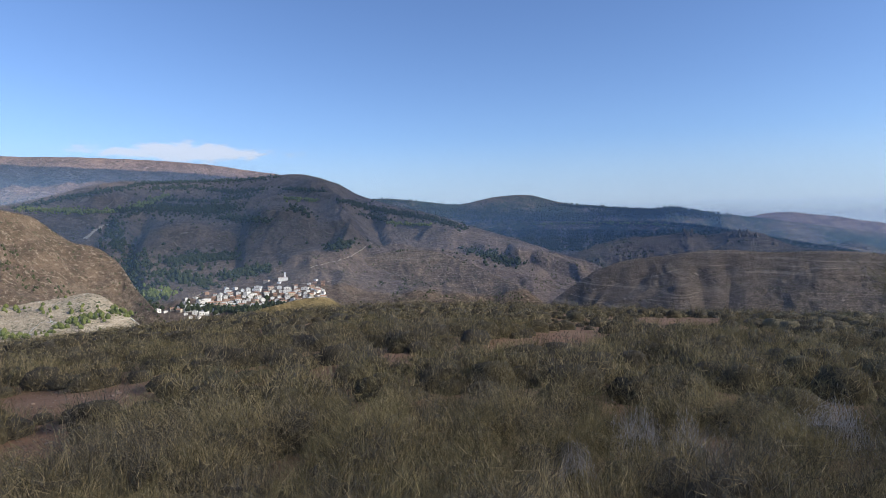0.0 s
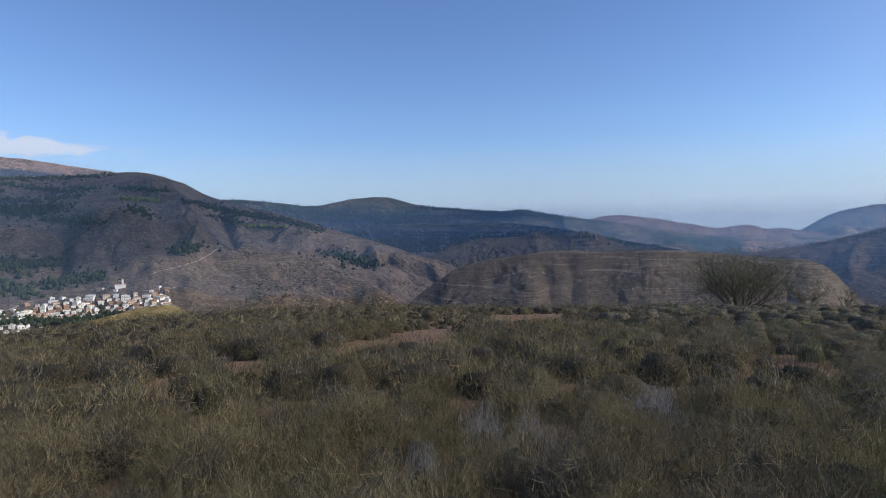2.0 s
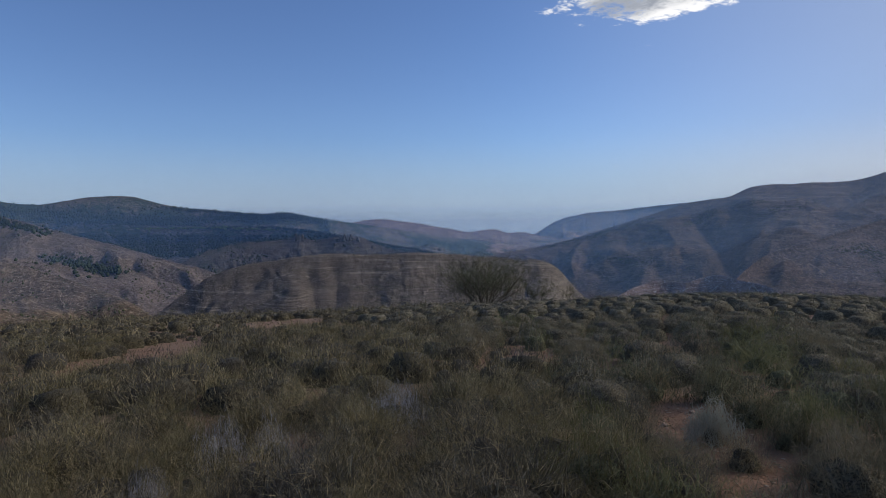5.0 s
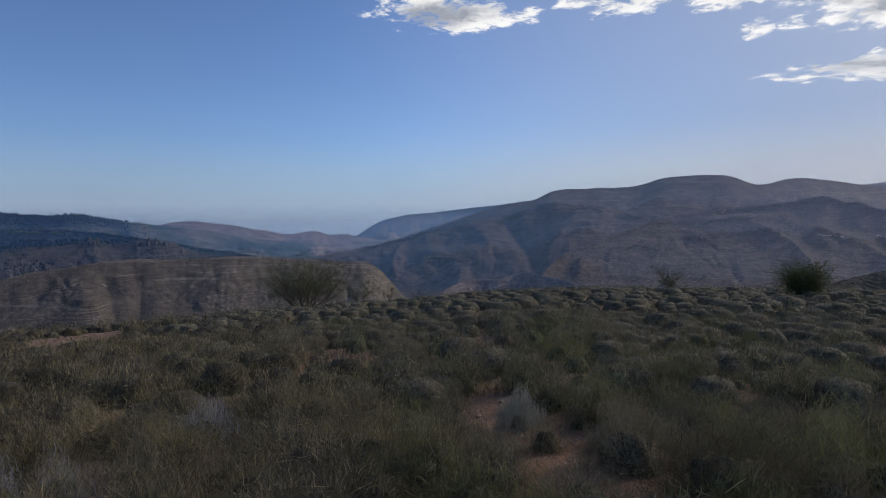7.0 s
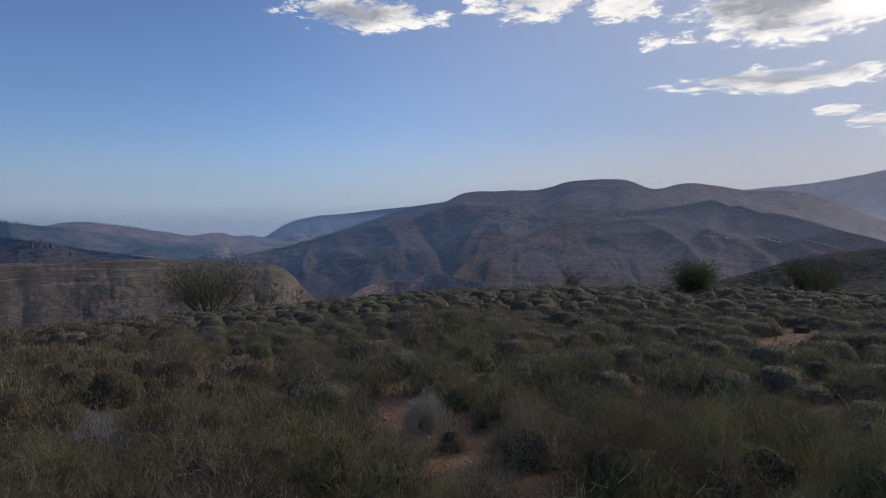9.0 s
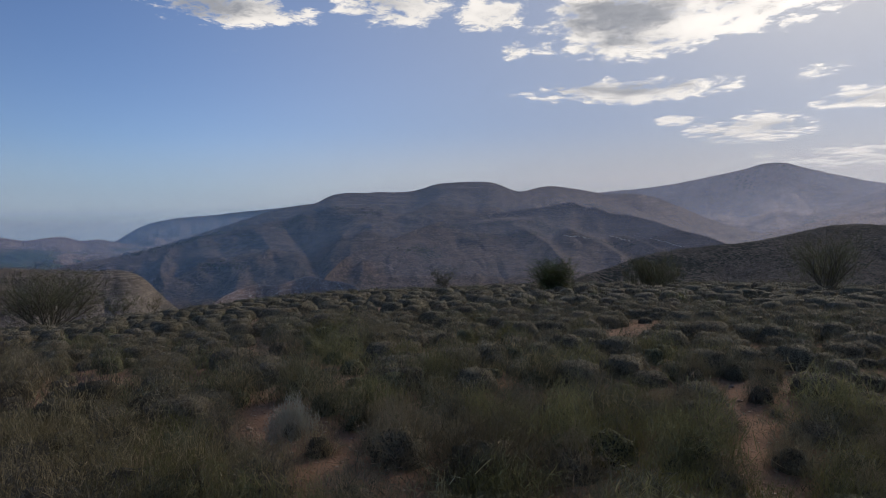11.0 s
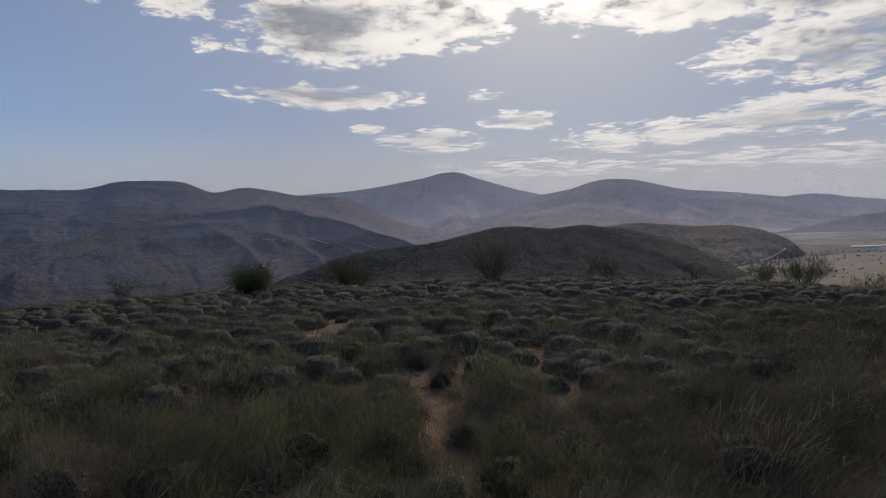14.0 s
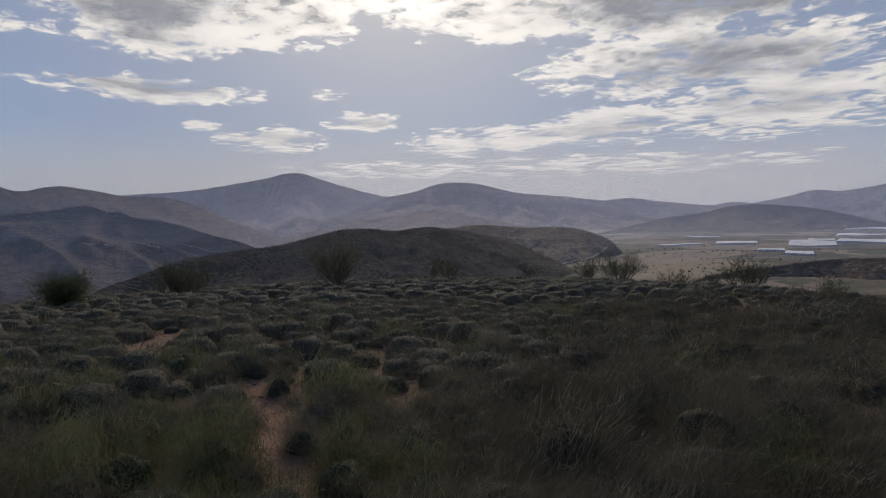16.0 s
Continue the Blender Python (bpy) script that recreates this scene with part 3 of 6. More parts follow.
DARK = ridge("mountain_dark", [(-36, -4.0, 1900), (-39.3, -2.97, 2000), (-43.4, -2.29, 2100), (-46.5, -1.56, 2150), (-49.6, -0.56, 2200), (-52.7, 0.43, 2250), (-55.9, 1.43, 2300), (-58.2, 1.8, 2300), (-59, 1.89, 2300), (-60.7, 2.62, 2350), (-64, 2.85, 2400), (-68.8, 3.12, 2450), (-69.9, 3.47, 2450), (-72, 3.68, 2450), (-75.9, 3.43, 2450), (-77.6, 2.76, 2500),
      (-80.1, 3.16, 2700), (-82.4, 2.93, 2750), (-84.9, 2.43, 2800), (-88.7, 2.17, 2800), (-91.5, 1.12, 2750), (-94.2, -0.14, 2700), (-97.2, -1.12, 2650), (-102, -2.4, 2500)],
      [(-36, 720, -160), (-60, 720, -165), (-80, 800, -165), (-102, 1000, -165)], 58, HILL_RED, "big dark mountain with gullied brown flanks", 101, 380, 110, 0.13, 0.85,
      spurs=[([(-59.4, 1.5), (-56.6, 0.2), (-50.2, -1.3), (-43, -2.9), (-39, -4.0)], 2.4, 24), ([(-65.7, 2.6), (-63.4, 0.6), (-61.6, -1.6)], 2.4, 22), ([(-71.5, 2.4), (-68.2, 0.6), (-64.6, -0.9)], 2.4, 22), ([(-77.1, 2.5), (-80.9, 1.2), (-85.7, -0.1), (-90, -1.6)], 2.2, 26),
             ([(-56.4, 0.0), (-58.4, -1.9), (-59.6, -4.0), (-60.0, -5.6)], 1.6, -26), ([(-53.5, -0.9), (-55.2, -2.6), (-52.4, -5.0)], 1.9, 18), ([(-47.0, -2.4), (-46.2, -4.4)], 1.0, 26), ([(-69.0, 2.6), (-66.6, 0.4)], 1.4, -18), ([(-74.5, 2.8), (-73.8, 1.4)], 1.4, -16)],
      humps=[(-61.0, 0.9, 1.6, 0.8, 24), (-50.5, -3.6, 1.6, 0.8, 26), (-72.0, 3.0, 2.4, 0.4, 12)])
INNER = ridge("hill_inner", [(-57.0, -8.4, 860), (-59.0, -5.9, 1040), (-61.2, -3.5, 1250), (-65.3, -1.7, 1450), (-68.5, -0.5, 1600), (-71.6, 0.35, 1750), (-74.2, 0.72, 1820), (-76.8, 0.95, 1880), (-79.3, 1.2, 1920), (-81.1, 1.48, 1950), (-82.4, 1.7, 1950), (-83.6, 1.2, 1940),
      (-84.6, 1.15, 1930), (-85.8, 0.6, 1900), (-87.3, 0.45, 1860), (-89.6, -0.2, 1780), (-91.9, -1.0, 1680), (-93.7, -1.5, 1620), (-96, -2.4, 1550), (-100, -3.8, 1450)],
      [(-57.0, 680, -160), (-100, 700, -165)], 26, HILL_RED, "broad brown spur with fields and small crags", 111, 240, 110, 0.12, 0.62,
      spurs=[([(-71.6, 0.2), (-68.2, -1.0), (-65.4, -2.6), (-63.2, -4.2)], 1.3, 30), ([(-75.5, 0.2), (-78.0, -1.2), (-80.4, -3.0), (-81.6, -4.6)], 1.2, 26), ([(-81.9, -1.3), (-84.8, -2.6), (-86.6, -3.9)], 1.0, 22), ([(-86.4, -1.6), (-89.4, -3.0), (-91.5, -4.0)], 0.9, 20),
             ([(-72.0, -1.6), (-74.6, -3.2), (-75.8, -5.0)], 1.0, -18), ([(-83.0, -0.4), (-87.0, -1.3), (-92.0, -2.6)], 0.7, -14)],
      humps=[(-82.4, 1.4, 0.9, 0.25, 12), (-84.7, 1.0, 0.7, 0.25, 14), (-76.5, 0.0, 3.5, 0.5, 12)])
ridge("mountain_summit", [(-72, 0.5, 4500), (-80, 2.0, 4500), (-85.1, 2.5, 4500), (-89, 2.78, 4500), (-93.1, 3.36, 4500), (-95.7, 3.85, 4500), (-99.2, 4.43, 4500), (-101.4, 3.77, 4500), (-104.5, 2.84, 4500), (-106.8, 2.28, 4500), (-109.6, 1.2, 4500), (-116, -0.5, 4500)],
      [(-72, 3000, -90), (-116, 3000, -90)], 130, HILL_FAR, "tall peaked mountain in backlit haze", 121, 380, 70, 0.18, 0.85)
ridge("mountain_second", [(-94, -1.4, 3500), (-98.2, -0.42, 3600), (-101.3, 0.31, 3700), (-106.8, 2.2, 3800), (-109.6, 2.73, 3800), (-111.6, 3.34, 3800), (-114.1, 3.47, 3800), (-116.5, 3.05, 3800), (-117.9, 2.66, 3800), (-123.4, 2.0, 3800), (-126.4, 1.62, 3800), (-128.9, 1.73, 3900), (-131.6, 1.36, 4000), (-135.9, 0.9, 4000), (-144, 0.2, 4000), (-152, -0.8, 4000)],
      [(-94, 2500, -90), (-120, 2500, -90), (-152, 2900, -85)], 100, HILL_FAR, "rounded mountain in pale haze", 131, 330, 60, 0.2, 0.9)
ridge("hill_low", [(-94, -2.0, 2600), (-97.1, -1.44, 2700), (-101.3, -0.47, 2800), (-104.4, 0.26, 2900), (-108.6, 1.22, 3000), (-110.6, 1.54, 3000), (-113.6, 0.62, 2900), (-116.5, 0.06, 2800), (-121, -0.9, 2700), (-127, -1.6, 2600)],
      [(-94, 1700, -150), (-127, 1800, -90)], 50, HILL_FAR, "hazy foothill in front of the rounded mountain", 141, 220, 60, 0.15, 0.9)
ridge("mountain_right", [(-128, -0.5, 4500), (-134, 0.5, 4500), (-137.2, 1.2, 4500), (-138.5, 1.09, 4500), (-140.9, 1.52, 4500), (-143.2, 1.98, 4500), (-144.4, 1.84, 4500), (-147.5, 2.27, 4500), (-155, 3.0, 4500), (-166, 2.4, 4500), (-180, 1.5, 4500)],
      [(-128, 3600, -70), (-180, 3300, -70)], 110, HILL_FAR, "pale mountain range beyond the plain", 151, 330, 60, 0.2, 0.9)
NEAR = ridge("hill_near", [(-79, -7.6, 480), (-83, -5.14, 560), (-85.9, -4.15, 610), (-88.9, -3.08, 650), (-93, -2.4, 690), (-97.1, -1.96, 710), (-100.3, -1.24, 730), (-103.4, -0.61, 740), (-105.5, -0.64, 745), (-107.5, -0.82, 760), (-110.6, -0.56, 780), (-113.6, -0.9, 820), (-117, -1.6, 850), (-121, -3.1, 830), (-125, -5.2, 780), (-129, -7.2, 720)],
      [(-79, 290, -85), (-105, 290, -80), (-129, 380, -100)], 15, HILL_NEAR, "dark scrub-covered double hill across the hollow", 161, 110, 80, 0.15, 1.1)
BEYOND = ridge("hill_beyond", [(-106, -2.5, 1150), (-111, -1.0, 1150), (-115.5, -0.42, 1150), (-119.3, -0.72, 1150), (-123.4, -0.77, 1150), (-125.6, -1.27, 1140), (-127.5, -2.3, 1120), (-128.6, -3.6, 1100), (-129.5, -5.0, 1060), (-131, -7.5, 980)],
      [(-106, 700, -110), (-131, 640, -105)], 24, HILL_SPUR, "brown eroded hill beside the plain", 171, 90, 80, 0.13, 1.1)

ridge("hill_plain", [(-125, -1.6, 2600), (-129, -0.7, 2700), (-132, 0.0, 2750), (-134.5, 0.3, 2800), (-137, 0.85, 2800), (-139, 0.95, 2800), (-141.5, 0.75, 2800), (-144, 0.3, 2780), (-147, -0.5, 2750), (-151, -1.4, 2700)],
      [(-125, 2150, -65), (-151, 2380, -55)], 34, HILL_NEAR, "low brown mesa rising from the plain", 181, 160, 60, 0.15, 0.7)
ridge("hill_cliff", [(-48, -8.5, 860), (-51, -6.2, 960), (-54, -5.2, 1040), (-56, -5.3, 1040), (-57.2, -4.9, 1060), (-58.6, -4.6, 1060), (-60, -5.0, 1040), (-62.5, -5.6, 1000), (-65.5, -8.5, 880)],
      [(-48, 640, -160), (-65.5, 640, -160)], 60, HILL_SCAR, "bare pink and white eroded cliffs at the mountain's foot", 201, 60, 80, 0.08, 0.8, gain=0.6)
QUARRY = ridge("hill_quarry", [(44, -5.9, 630), (38, -5.6, 640), (35, -5.7, 645), (33.4, -5.5, 645), (31.5, -5.3, 645), (30, -5.1, 645), (28.8, -5.5, 640), (27.6, -6.7, 620), (26.4, -7.8, 600), (25, -9.4, 565), (23, -12.4, 520)],
      [(44, 400, -115), (23, 400, -130)], 5, HILL_CHALK, "whitish bare quarry ground below the pale bank", 211, 60, 70, 0.1, 1.1, gain=0.6)
HILL_STRAW = hillside("dry_grass_hill", (0.34, 0.25, 0.115), (0.44, 0.34, 0.18), (0.12, 0.11, 0.05), (0.10, 0.10, 0.045), 0.12, 0.0, 0.6)
ridge("hill_knoll", [(20, -9.0, 225), (17.5, -7.6, 232), (15, -7.0, 238), (13, -6.62, 240), (11.5, -6.5, 240), (10.3, -6.75, 240), (9.3, -7.6, 235), (8.2, -9, 225)],
      [(20, 150, -60), (8.2, 150, -60)], 2, HILL_STRAW, "small sunlit rise of yellow dry grass", 221, 30, 50, 0.1, 0.8)
ridge("hill_badland", [(-131, -7.5, 520), (-134, -5.5, 590), (-137, -4.6, 630), (-140, -4.1, 640), (-143, -3.6, 650), (-148, -3.3, 650), (-154, -3.7, 620), (-160, -5.3, 560)],
      [(-131, 380, -80), (-160, 380, -80)], 24, HILL_SPUR, "gullied badland slope at the edge of the plain", 191, 60, 90, 0.13, 0.8)


# ---- haze imitated by thin see-through sheets between the ranges ----
def haze(radius, low, top, strength):
    def build_haze():
        m = bpy.data.materials.new("haze_sheet")
        m.use_nodes = True
        n = Nodes(m.node_tree)
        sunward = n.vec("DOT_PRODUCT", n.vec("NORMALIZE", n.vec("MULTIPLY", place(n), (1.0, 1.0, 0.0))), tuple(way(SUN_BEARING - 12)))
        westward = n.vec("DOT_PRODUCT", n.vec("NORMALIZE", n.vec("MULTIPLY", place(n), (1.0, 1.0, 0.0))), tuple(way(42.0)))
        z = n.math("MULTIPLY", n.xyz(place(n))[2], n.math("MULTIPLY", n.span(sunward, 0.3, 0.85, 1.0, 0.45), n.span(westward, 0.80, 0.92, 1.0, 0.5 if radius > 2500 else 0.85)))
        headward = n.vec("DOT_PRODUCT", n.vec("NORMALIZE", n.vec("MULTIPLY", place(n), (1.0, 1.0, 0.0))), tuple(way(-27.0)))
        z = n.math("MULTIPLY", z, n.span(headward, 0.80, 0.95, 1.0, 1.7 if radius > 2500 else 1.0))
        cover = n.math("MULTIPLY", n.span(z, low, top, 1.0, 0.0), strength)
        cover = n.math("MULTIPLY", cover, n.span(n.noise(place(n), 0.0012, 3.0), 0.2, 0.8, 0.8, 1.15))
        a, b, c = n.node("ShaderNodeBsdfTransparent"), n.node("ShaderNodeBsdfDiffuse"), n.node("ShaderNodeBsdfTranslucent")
        # scattered sunlight put into the sheet's colour: paler towards the sun
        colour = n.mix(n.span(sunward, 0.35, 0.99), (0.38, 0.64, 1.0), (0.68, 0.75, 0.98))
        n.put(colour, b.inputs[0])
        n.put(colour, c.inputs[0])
        body, out = n.node("ShaderNodeMixShader"), n.node("ShaderNodeMixShader")
        body.inputs[0].default_value = 0.5
        n.tree.links.new(b.outputs[0], body.inputs[1])
        n.tree.links.new(c.outputs[0], body.inputs[2])
        n.put(cover, out.inputs[0])
        n.tree.links.new(a.outputs[0], out.inputs[1])
        n.tree.links.new(body.outputs[0], out.inputs[2])
        n.tree.links.new(out.outputs[0], n.node("ShaderNodeOutputMaterial").inputs[0])
        return m
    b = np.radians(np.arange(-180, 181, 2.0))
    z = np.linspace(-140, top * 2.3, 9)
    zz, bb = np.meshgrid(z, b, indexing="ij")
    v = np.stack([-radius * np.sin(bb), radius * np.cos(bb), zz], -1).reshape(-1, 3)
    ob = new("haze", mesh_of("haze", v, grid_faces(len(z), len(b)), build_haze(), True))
    tagged(ob, "thin translucent sheet imitating bluish haze between the ranges", "haze", kind="stuff")


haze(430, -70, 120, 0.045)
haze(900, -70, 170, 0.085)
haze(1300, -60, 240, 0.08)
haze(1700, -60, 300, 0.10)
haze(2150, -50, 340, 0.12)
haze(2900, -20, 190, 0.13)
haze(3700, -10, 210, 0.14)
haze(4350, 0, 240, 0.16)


# ---- unseen clouds added before the sun, high to the right, to shade the land ----
def cloud_stuff(most):
    """Thin, ragged towards the rim, half let through."""
    m = bpy.data.materials.new("shade_cloud")
    m.use_nodes = True
    n = Nodes(m.node_tree)
    p = n.node("ShaderNodeTexCoord").outputs["Object"]
    x, y, z = n.xyz(p)
    rim = n.math("ADD", n.vec("LENGTH", n.join(x, y, 0.0)), n.math("MULTIPLY", n.math("SUBTRACT", n.noise(p, 2.2, 5.0, 0.6), 0.5), 0.9))
    cover = n.span(rim, 0.62, 1.0, most, 0.0)
    a, b, out = n.node("ShaderNodeBsdfTransparent"), n.node("ShaderNodeBsdfDiffuse"), n.node("ShaderNodeMixShader")
    b.inputs[0].default_value = (0.85, 0.85, 0.85, 1.0)
    n.put(cover, out.inputs[0])
    n.tree.links.new(a.outputs[0], out.inputs[1])
    n.tree.links.new(b.outputs[0], out.inputs[2])
    n.tree.links.new(out.outputs[0], n.node("ShaderNodeOutputMaterial").inputs[0])
    return m


def cloud(bearing, r, wide, deep, seed, most):
    """An unseen flat-based cloud 2600 m up, added between a place on the land and the sun to shade it."""
    c = way(bearing) * r + way(SUN_BEARING, SUN_HEIGHT) * (2600 / math.sin(radians(SUN_HEIGHT)))
    a, e = np.meshgrid(np.linspace(0, 2 * np.pi, 49), np.linspace(-0.5 * np.pi, 0.5 * np.pi, 17), indexing="ij")
    lump = 1 + 0.3 * fbm(np.cos(a) * 2 + seed, np.sin(a) * 2 + e, 4, seed)
    x, y, z = np.cos(a) * np.cos(e) * lump, np.sin(a) * np.cos(e) * lump, np.sin(e) * lump
    z = np.where(z < 0, z * 0.25, z)
    ob = new("cloud", mesh_of("cloud", np.stack([x, y, z], -1).reshape(-1, 3), grid_faces(49, 17), cloud_stuff(most), True))
    ob.matrix_world = Matrix.LocRotScale(c, Euler((0, 0, seed)), (wide * 1.35, deep * 1.35, 0.2 * min(wide, deep)))
    tagged(ob, "unseen flat-based cloud added before the sun to shade the land", "cloud", "clouds before the sun", "stuff")


cloud(0, 0, 210, 190, 1, 0.28)
cloud(-66, 1850, 900, 800, 2, 0.34)
cloud(-100, 620, 360, 300, 3, 0.52)
cloud(18, 1600, 520, 420, 4, 0.5)
cloud(11, 1180, 150, 150, 6, 0.45)
cloud(-27, 600, 190, 120, 7, 0.16)
cloud(-12, 2350, 620, 520, 5, 0.45)


# ---- woods on the hills ----
def clump(rng, tall):
    """A low, uneven crown of a far tree: two stacked rings and a tip."""
    v, f = [], []
    for k, (z, r) in enumerate(((0.02, 0.40), (0.5, 0.48))):
        for i in range(5):
            a = i * 1.2566 + k * 0.6 + rng.uniform(-0.25, 0.25)
            q = r * rng.uniform(0.75, 1.2)
            v.append((q * math.cos(a), q * math.sin(a), z * tall * rng.uniform(0.9, 1.1)))
    v.append((0, 0, tall))
    for i in range(5):
        j = (i + 1) % 5
        f += [(i, j, 5 + i), (j, 5 + j, 5 + i), (5 + i, 5 + j, 10)]
    return np.array(v), np.array(f)


def scatter(name, places, sizes, kinds, mat, label, category, rng, soft=False):
    """One object of many plants: each place takes one of the kinds, turned and scaled."""
    vs, fs, tones, at = [], [], [], 0
    for p, s in zip(places, sizes):
        v, f = kinds[rng.integers(len(kinds))]
        a = rng.uniform(0, 2 * math.pi)
        c, d = math.cos(a) * s, math.sin(a) * s
        w = np.empty_like(v)
        w[:, 0], w[:, 1], w[:, 2] = c * v[:, 0] - d * v[:, 1] + p[0], d * v[:, 0] + c * v[:, 1] + p[1], v[:, 2] * s * rng.uniform(0.85, 1.15) + p[2]
        vs.append(w)
        fs.append(f + at)
        tones.append(np.full(len(v), rng.uniform()))
        at += len(v)
    ob = new(name, mesh_of(name, np.concatenate(vs), np.concatenate(fs), mat, soft, np.concatenate(tones)))
    tagged(ob, label, category, kind="stuff")


def woodland(patch, count, size, spots, label, seed, floor=0.30, cell=180.0, mat=None):
    """Trees drifted over a slope: spots are (bearing, t, spread in degrees, spread in t, weight)."""
    rng = np.random.default_rng(seed)
    b, v = patch
    rows, cols = v.shape[:2]
    places, sizes = [], []
    while len(places) < count:
        i, j = rng.uniform(0, cols - 1.01, 4000), rng.uniform(0, rows - 1.01, 4000)
        i0, j0 = i.astype(int), j.astype(int)
        u, w = (i - i0)[:, None], (j - j0)[:, None]
        p = (v[j0, i0] * (1 - u) + v[j0, i0 + 1] * u) * (1 - w) + (v[j0 + 1, i0] * (1 - u) + v[j0 + 1, i0 + 1] * u) * w
        t = (j / (rows - 1)) ** 1.15
        bear = b[i0]
        want = 0.5 * fbm(p[:, 0] / cell, p[:, 1] / cell, 4, seed) - floor
        for sb, st, wb, wt, k in spots:
            want = want + k * np.exp(-((bear - sb) / wb) ** 2 - ((t - st) / wt) ** 2)
        keep = want > rng.uniform(-0.12, 0.75, len(want)) ** 1.0
        places += list(p[keep])
    places = places[:count]
    sizes = size * rng.uniform(0.5, 1.25, count)
    kinds = [clump(rng, rng.uniform(0.8, 1.25)) for _ in range(8)]
    places = [q - np.array((0, 0, 0.4)) for q in places]
    scatter("woodland", places, sizes, kinds, mat or PINE, label, "trees", rng)


def on_slope(patch, bearing, degrees):
    """Where a slope is seen at a bearing, so many degrees over the eye."""
    b, v = patch
    col = v[:, int(np.clip(np.searchsorted(b, bearing), 0, len(b) - 1))]
    e = np.degrees(np.arctan2(col[:, 2] - EYE, np.hypot(col[:, 0], col[:, 1])))
    k = int(np.argmin(np.abs(e - degrees)))
    m = min(max(k + (1 if e[k] > degrees else -1), 0), len(e) - 1)
    u = 0.0 if abs(e[m] - e[k]) < 1e-6 else float(np.clip((degrees - e[k]) / (e[m] - e[k]), 0, 1))
    return col[k] * (1 - u) + col[m] * u


def groves(patch, strips, size, label, seed, mat=None):
    """Trees along lines on a slope: strips are (line of bearing and degrees, spread in degrees, count)."""
    g = np.random.default_rng(seed)
    places = []
    for line, spread, count in strips:
        lb, le = [q[0] for q in line], [q[1] for q in line]
        k = g.beta(1.25, 1.25, count) * (len(line) - 1)
        # clumped along the line
        k = np.clip(k + 0.12 * np.sin(k * 23.0 + seed), 0, len(line) - 1)
        bb, ee = np.interp(k, range(len(line)), lb), np.interp(k, range(len(line)), le)
        loose = spread * np.where(g.uniform(0, 1, count) < 0.22, 2.6, 0.85) * (0.55 + 0.6 * np.abs(np.sin(k * 5.0 + seed)))
        bb, ee = bb + g.normal(0, 1, count) * loose * 1.3, ee + g.normal(0, 1, count) * loose * 0.5
        places += [on_slope(patch, p, q) + np.array((*g.normal(0, 0.8 * size, 2), -0.4)) for p, q in zip(bb, ee)]
    kinds = [clump(g, g.uniform(0.8, 1.25)) for _ in range(8)]
    scatter("woodland", places, size * g.uniform(0.5, 1.3, len(places)), kinds, mat or PINE, label, "trees", g)


OLIVE = leafage("olive_scrub", (0.05, 0.058, 0.024), (0.11, 0.12, 0.05))
# fresh green, with sunlight on the trees put into a brighter colour
LIT_GREEN = leafage("sunlit_fresh_green", (0.11, 0.14, 0.035), (0.22, 0.24, 0.065))
groves(VILLAGE_HILL, [([(34.4, 1.6), (31.8, 2.3), (28.7, 2.95), (25.3, 3.72), (21.9, 3.85), (18.2, 3.98), (14.8, 4.3)], 0.12, 900), ([(25.4, 3.25), (21.9, 3.41), (18.2, 2.93), (15.8, 3.27)], 0.22, 520), ([(27.5, 1.39), (23.7, 1.7), (21.0, 1.38), (18.3, 1.75)], 0.45, 1300),
                      ([(24.5, 2.3), (20.0, 2.2), (17.0, 2.6)], 0.16, 260), ([(19.7, 0.83), (15.9, 0.42)], 0.22, 300), ([(27.7, 0.94), (28.0, -0.67), (27.4, -1.84)], 0.3, 260), ([(26.4, -2.2), (26.8, -3.5), (26.7, -4.8), (26.6, -5.9), (25.6, -6.4)], 0.55, 620),
                      ([(23.8, -2.78), (21.2, -2.70), (18.9, -2.63)], 0.34, 620), ([(19.4, -4.34), (17.5, -4.02), (16.0, -3.73)], 0.3, 300), ([(25.0, -3.6), (22.5, -4.4), (20.5, -5.0)], 0.5, 220), ([(9.4, 2.2), (6.9, 1.5), (4.3, 0.95), (1.2, 0.4), (-2.0, -0.6)], 0.2, 900),
                      ([(7.4, 0.89), (4.9, 0.23)], 0.16, 120), ([(14.4, 3.26), (10.9, 2.99)], 0.15, 160), ([(10.1, -2.14), (8.5, -1.66)], 0.25, 120), ([(13.5, 1.6), (11.8, 0.8)], 0.3, 90), ([(23.0, -6.9), (18.1, -7.4), (13.7, -7.2)], 0.2, 420), ([(-2.0, -2.5), (-5.0, -3.3), (-7.0, -3.9)], 0.35, 320)],
       6.2, "dark pine woods in drifts on the hillside", 5)
groves(VILLAGE_HILL, [([(34.0, 1.6), (31.1, 1.42), (27.9, 1.3)], 0.13, 420), ([(26.6, 1.6), (25.4, 1.99), (23.7, 2.78)], 0.13, 200), ([(14.2, 2.41), (11.5, 2.18)], 0.1, 130), ([(4.9, 0.02), (1.3, -0.25)], 0.1, 130), ([(26.6, -5.4), (25.0, -5.7), (24.2, -5.5)], 0.25, 130)],
       6.0, "strips of green trees along the slope, coloured as if sunlit", 17, LIT_GREEN)
groves(SPUR, [([(9.6, -5.75), (7.6, -5.7), (5.5, -5.5)], 0.35, 420)], 3.6, "dark pine grove on the spur", 22)
woodland(VILLAGE_HILL, 2600, 2.4, [], "low bushes scattered over the hillside", 20, 0.05, 140, OLIVE)
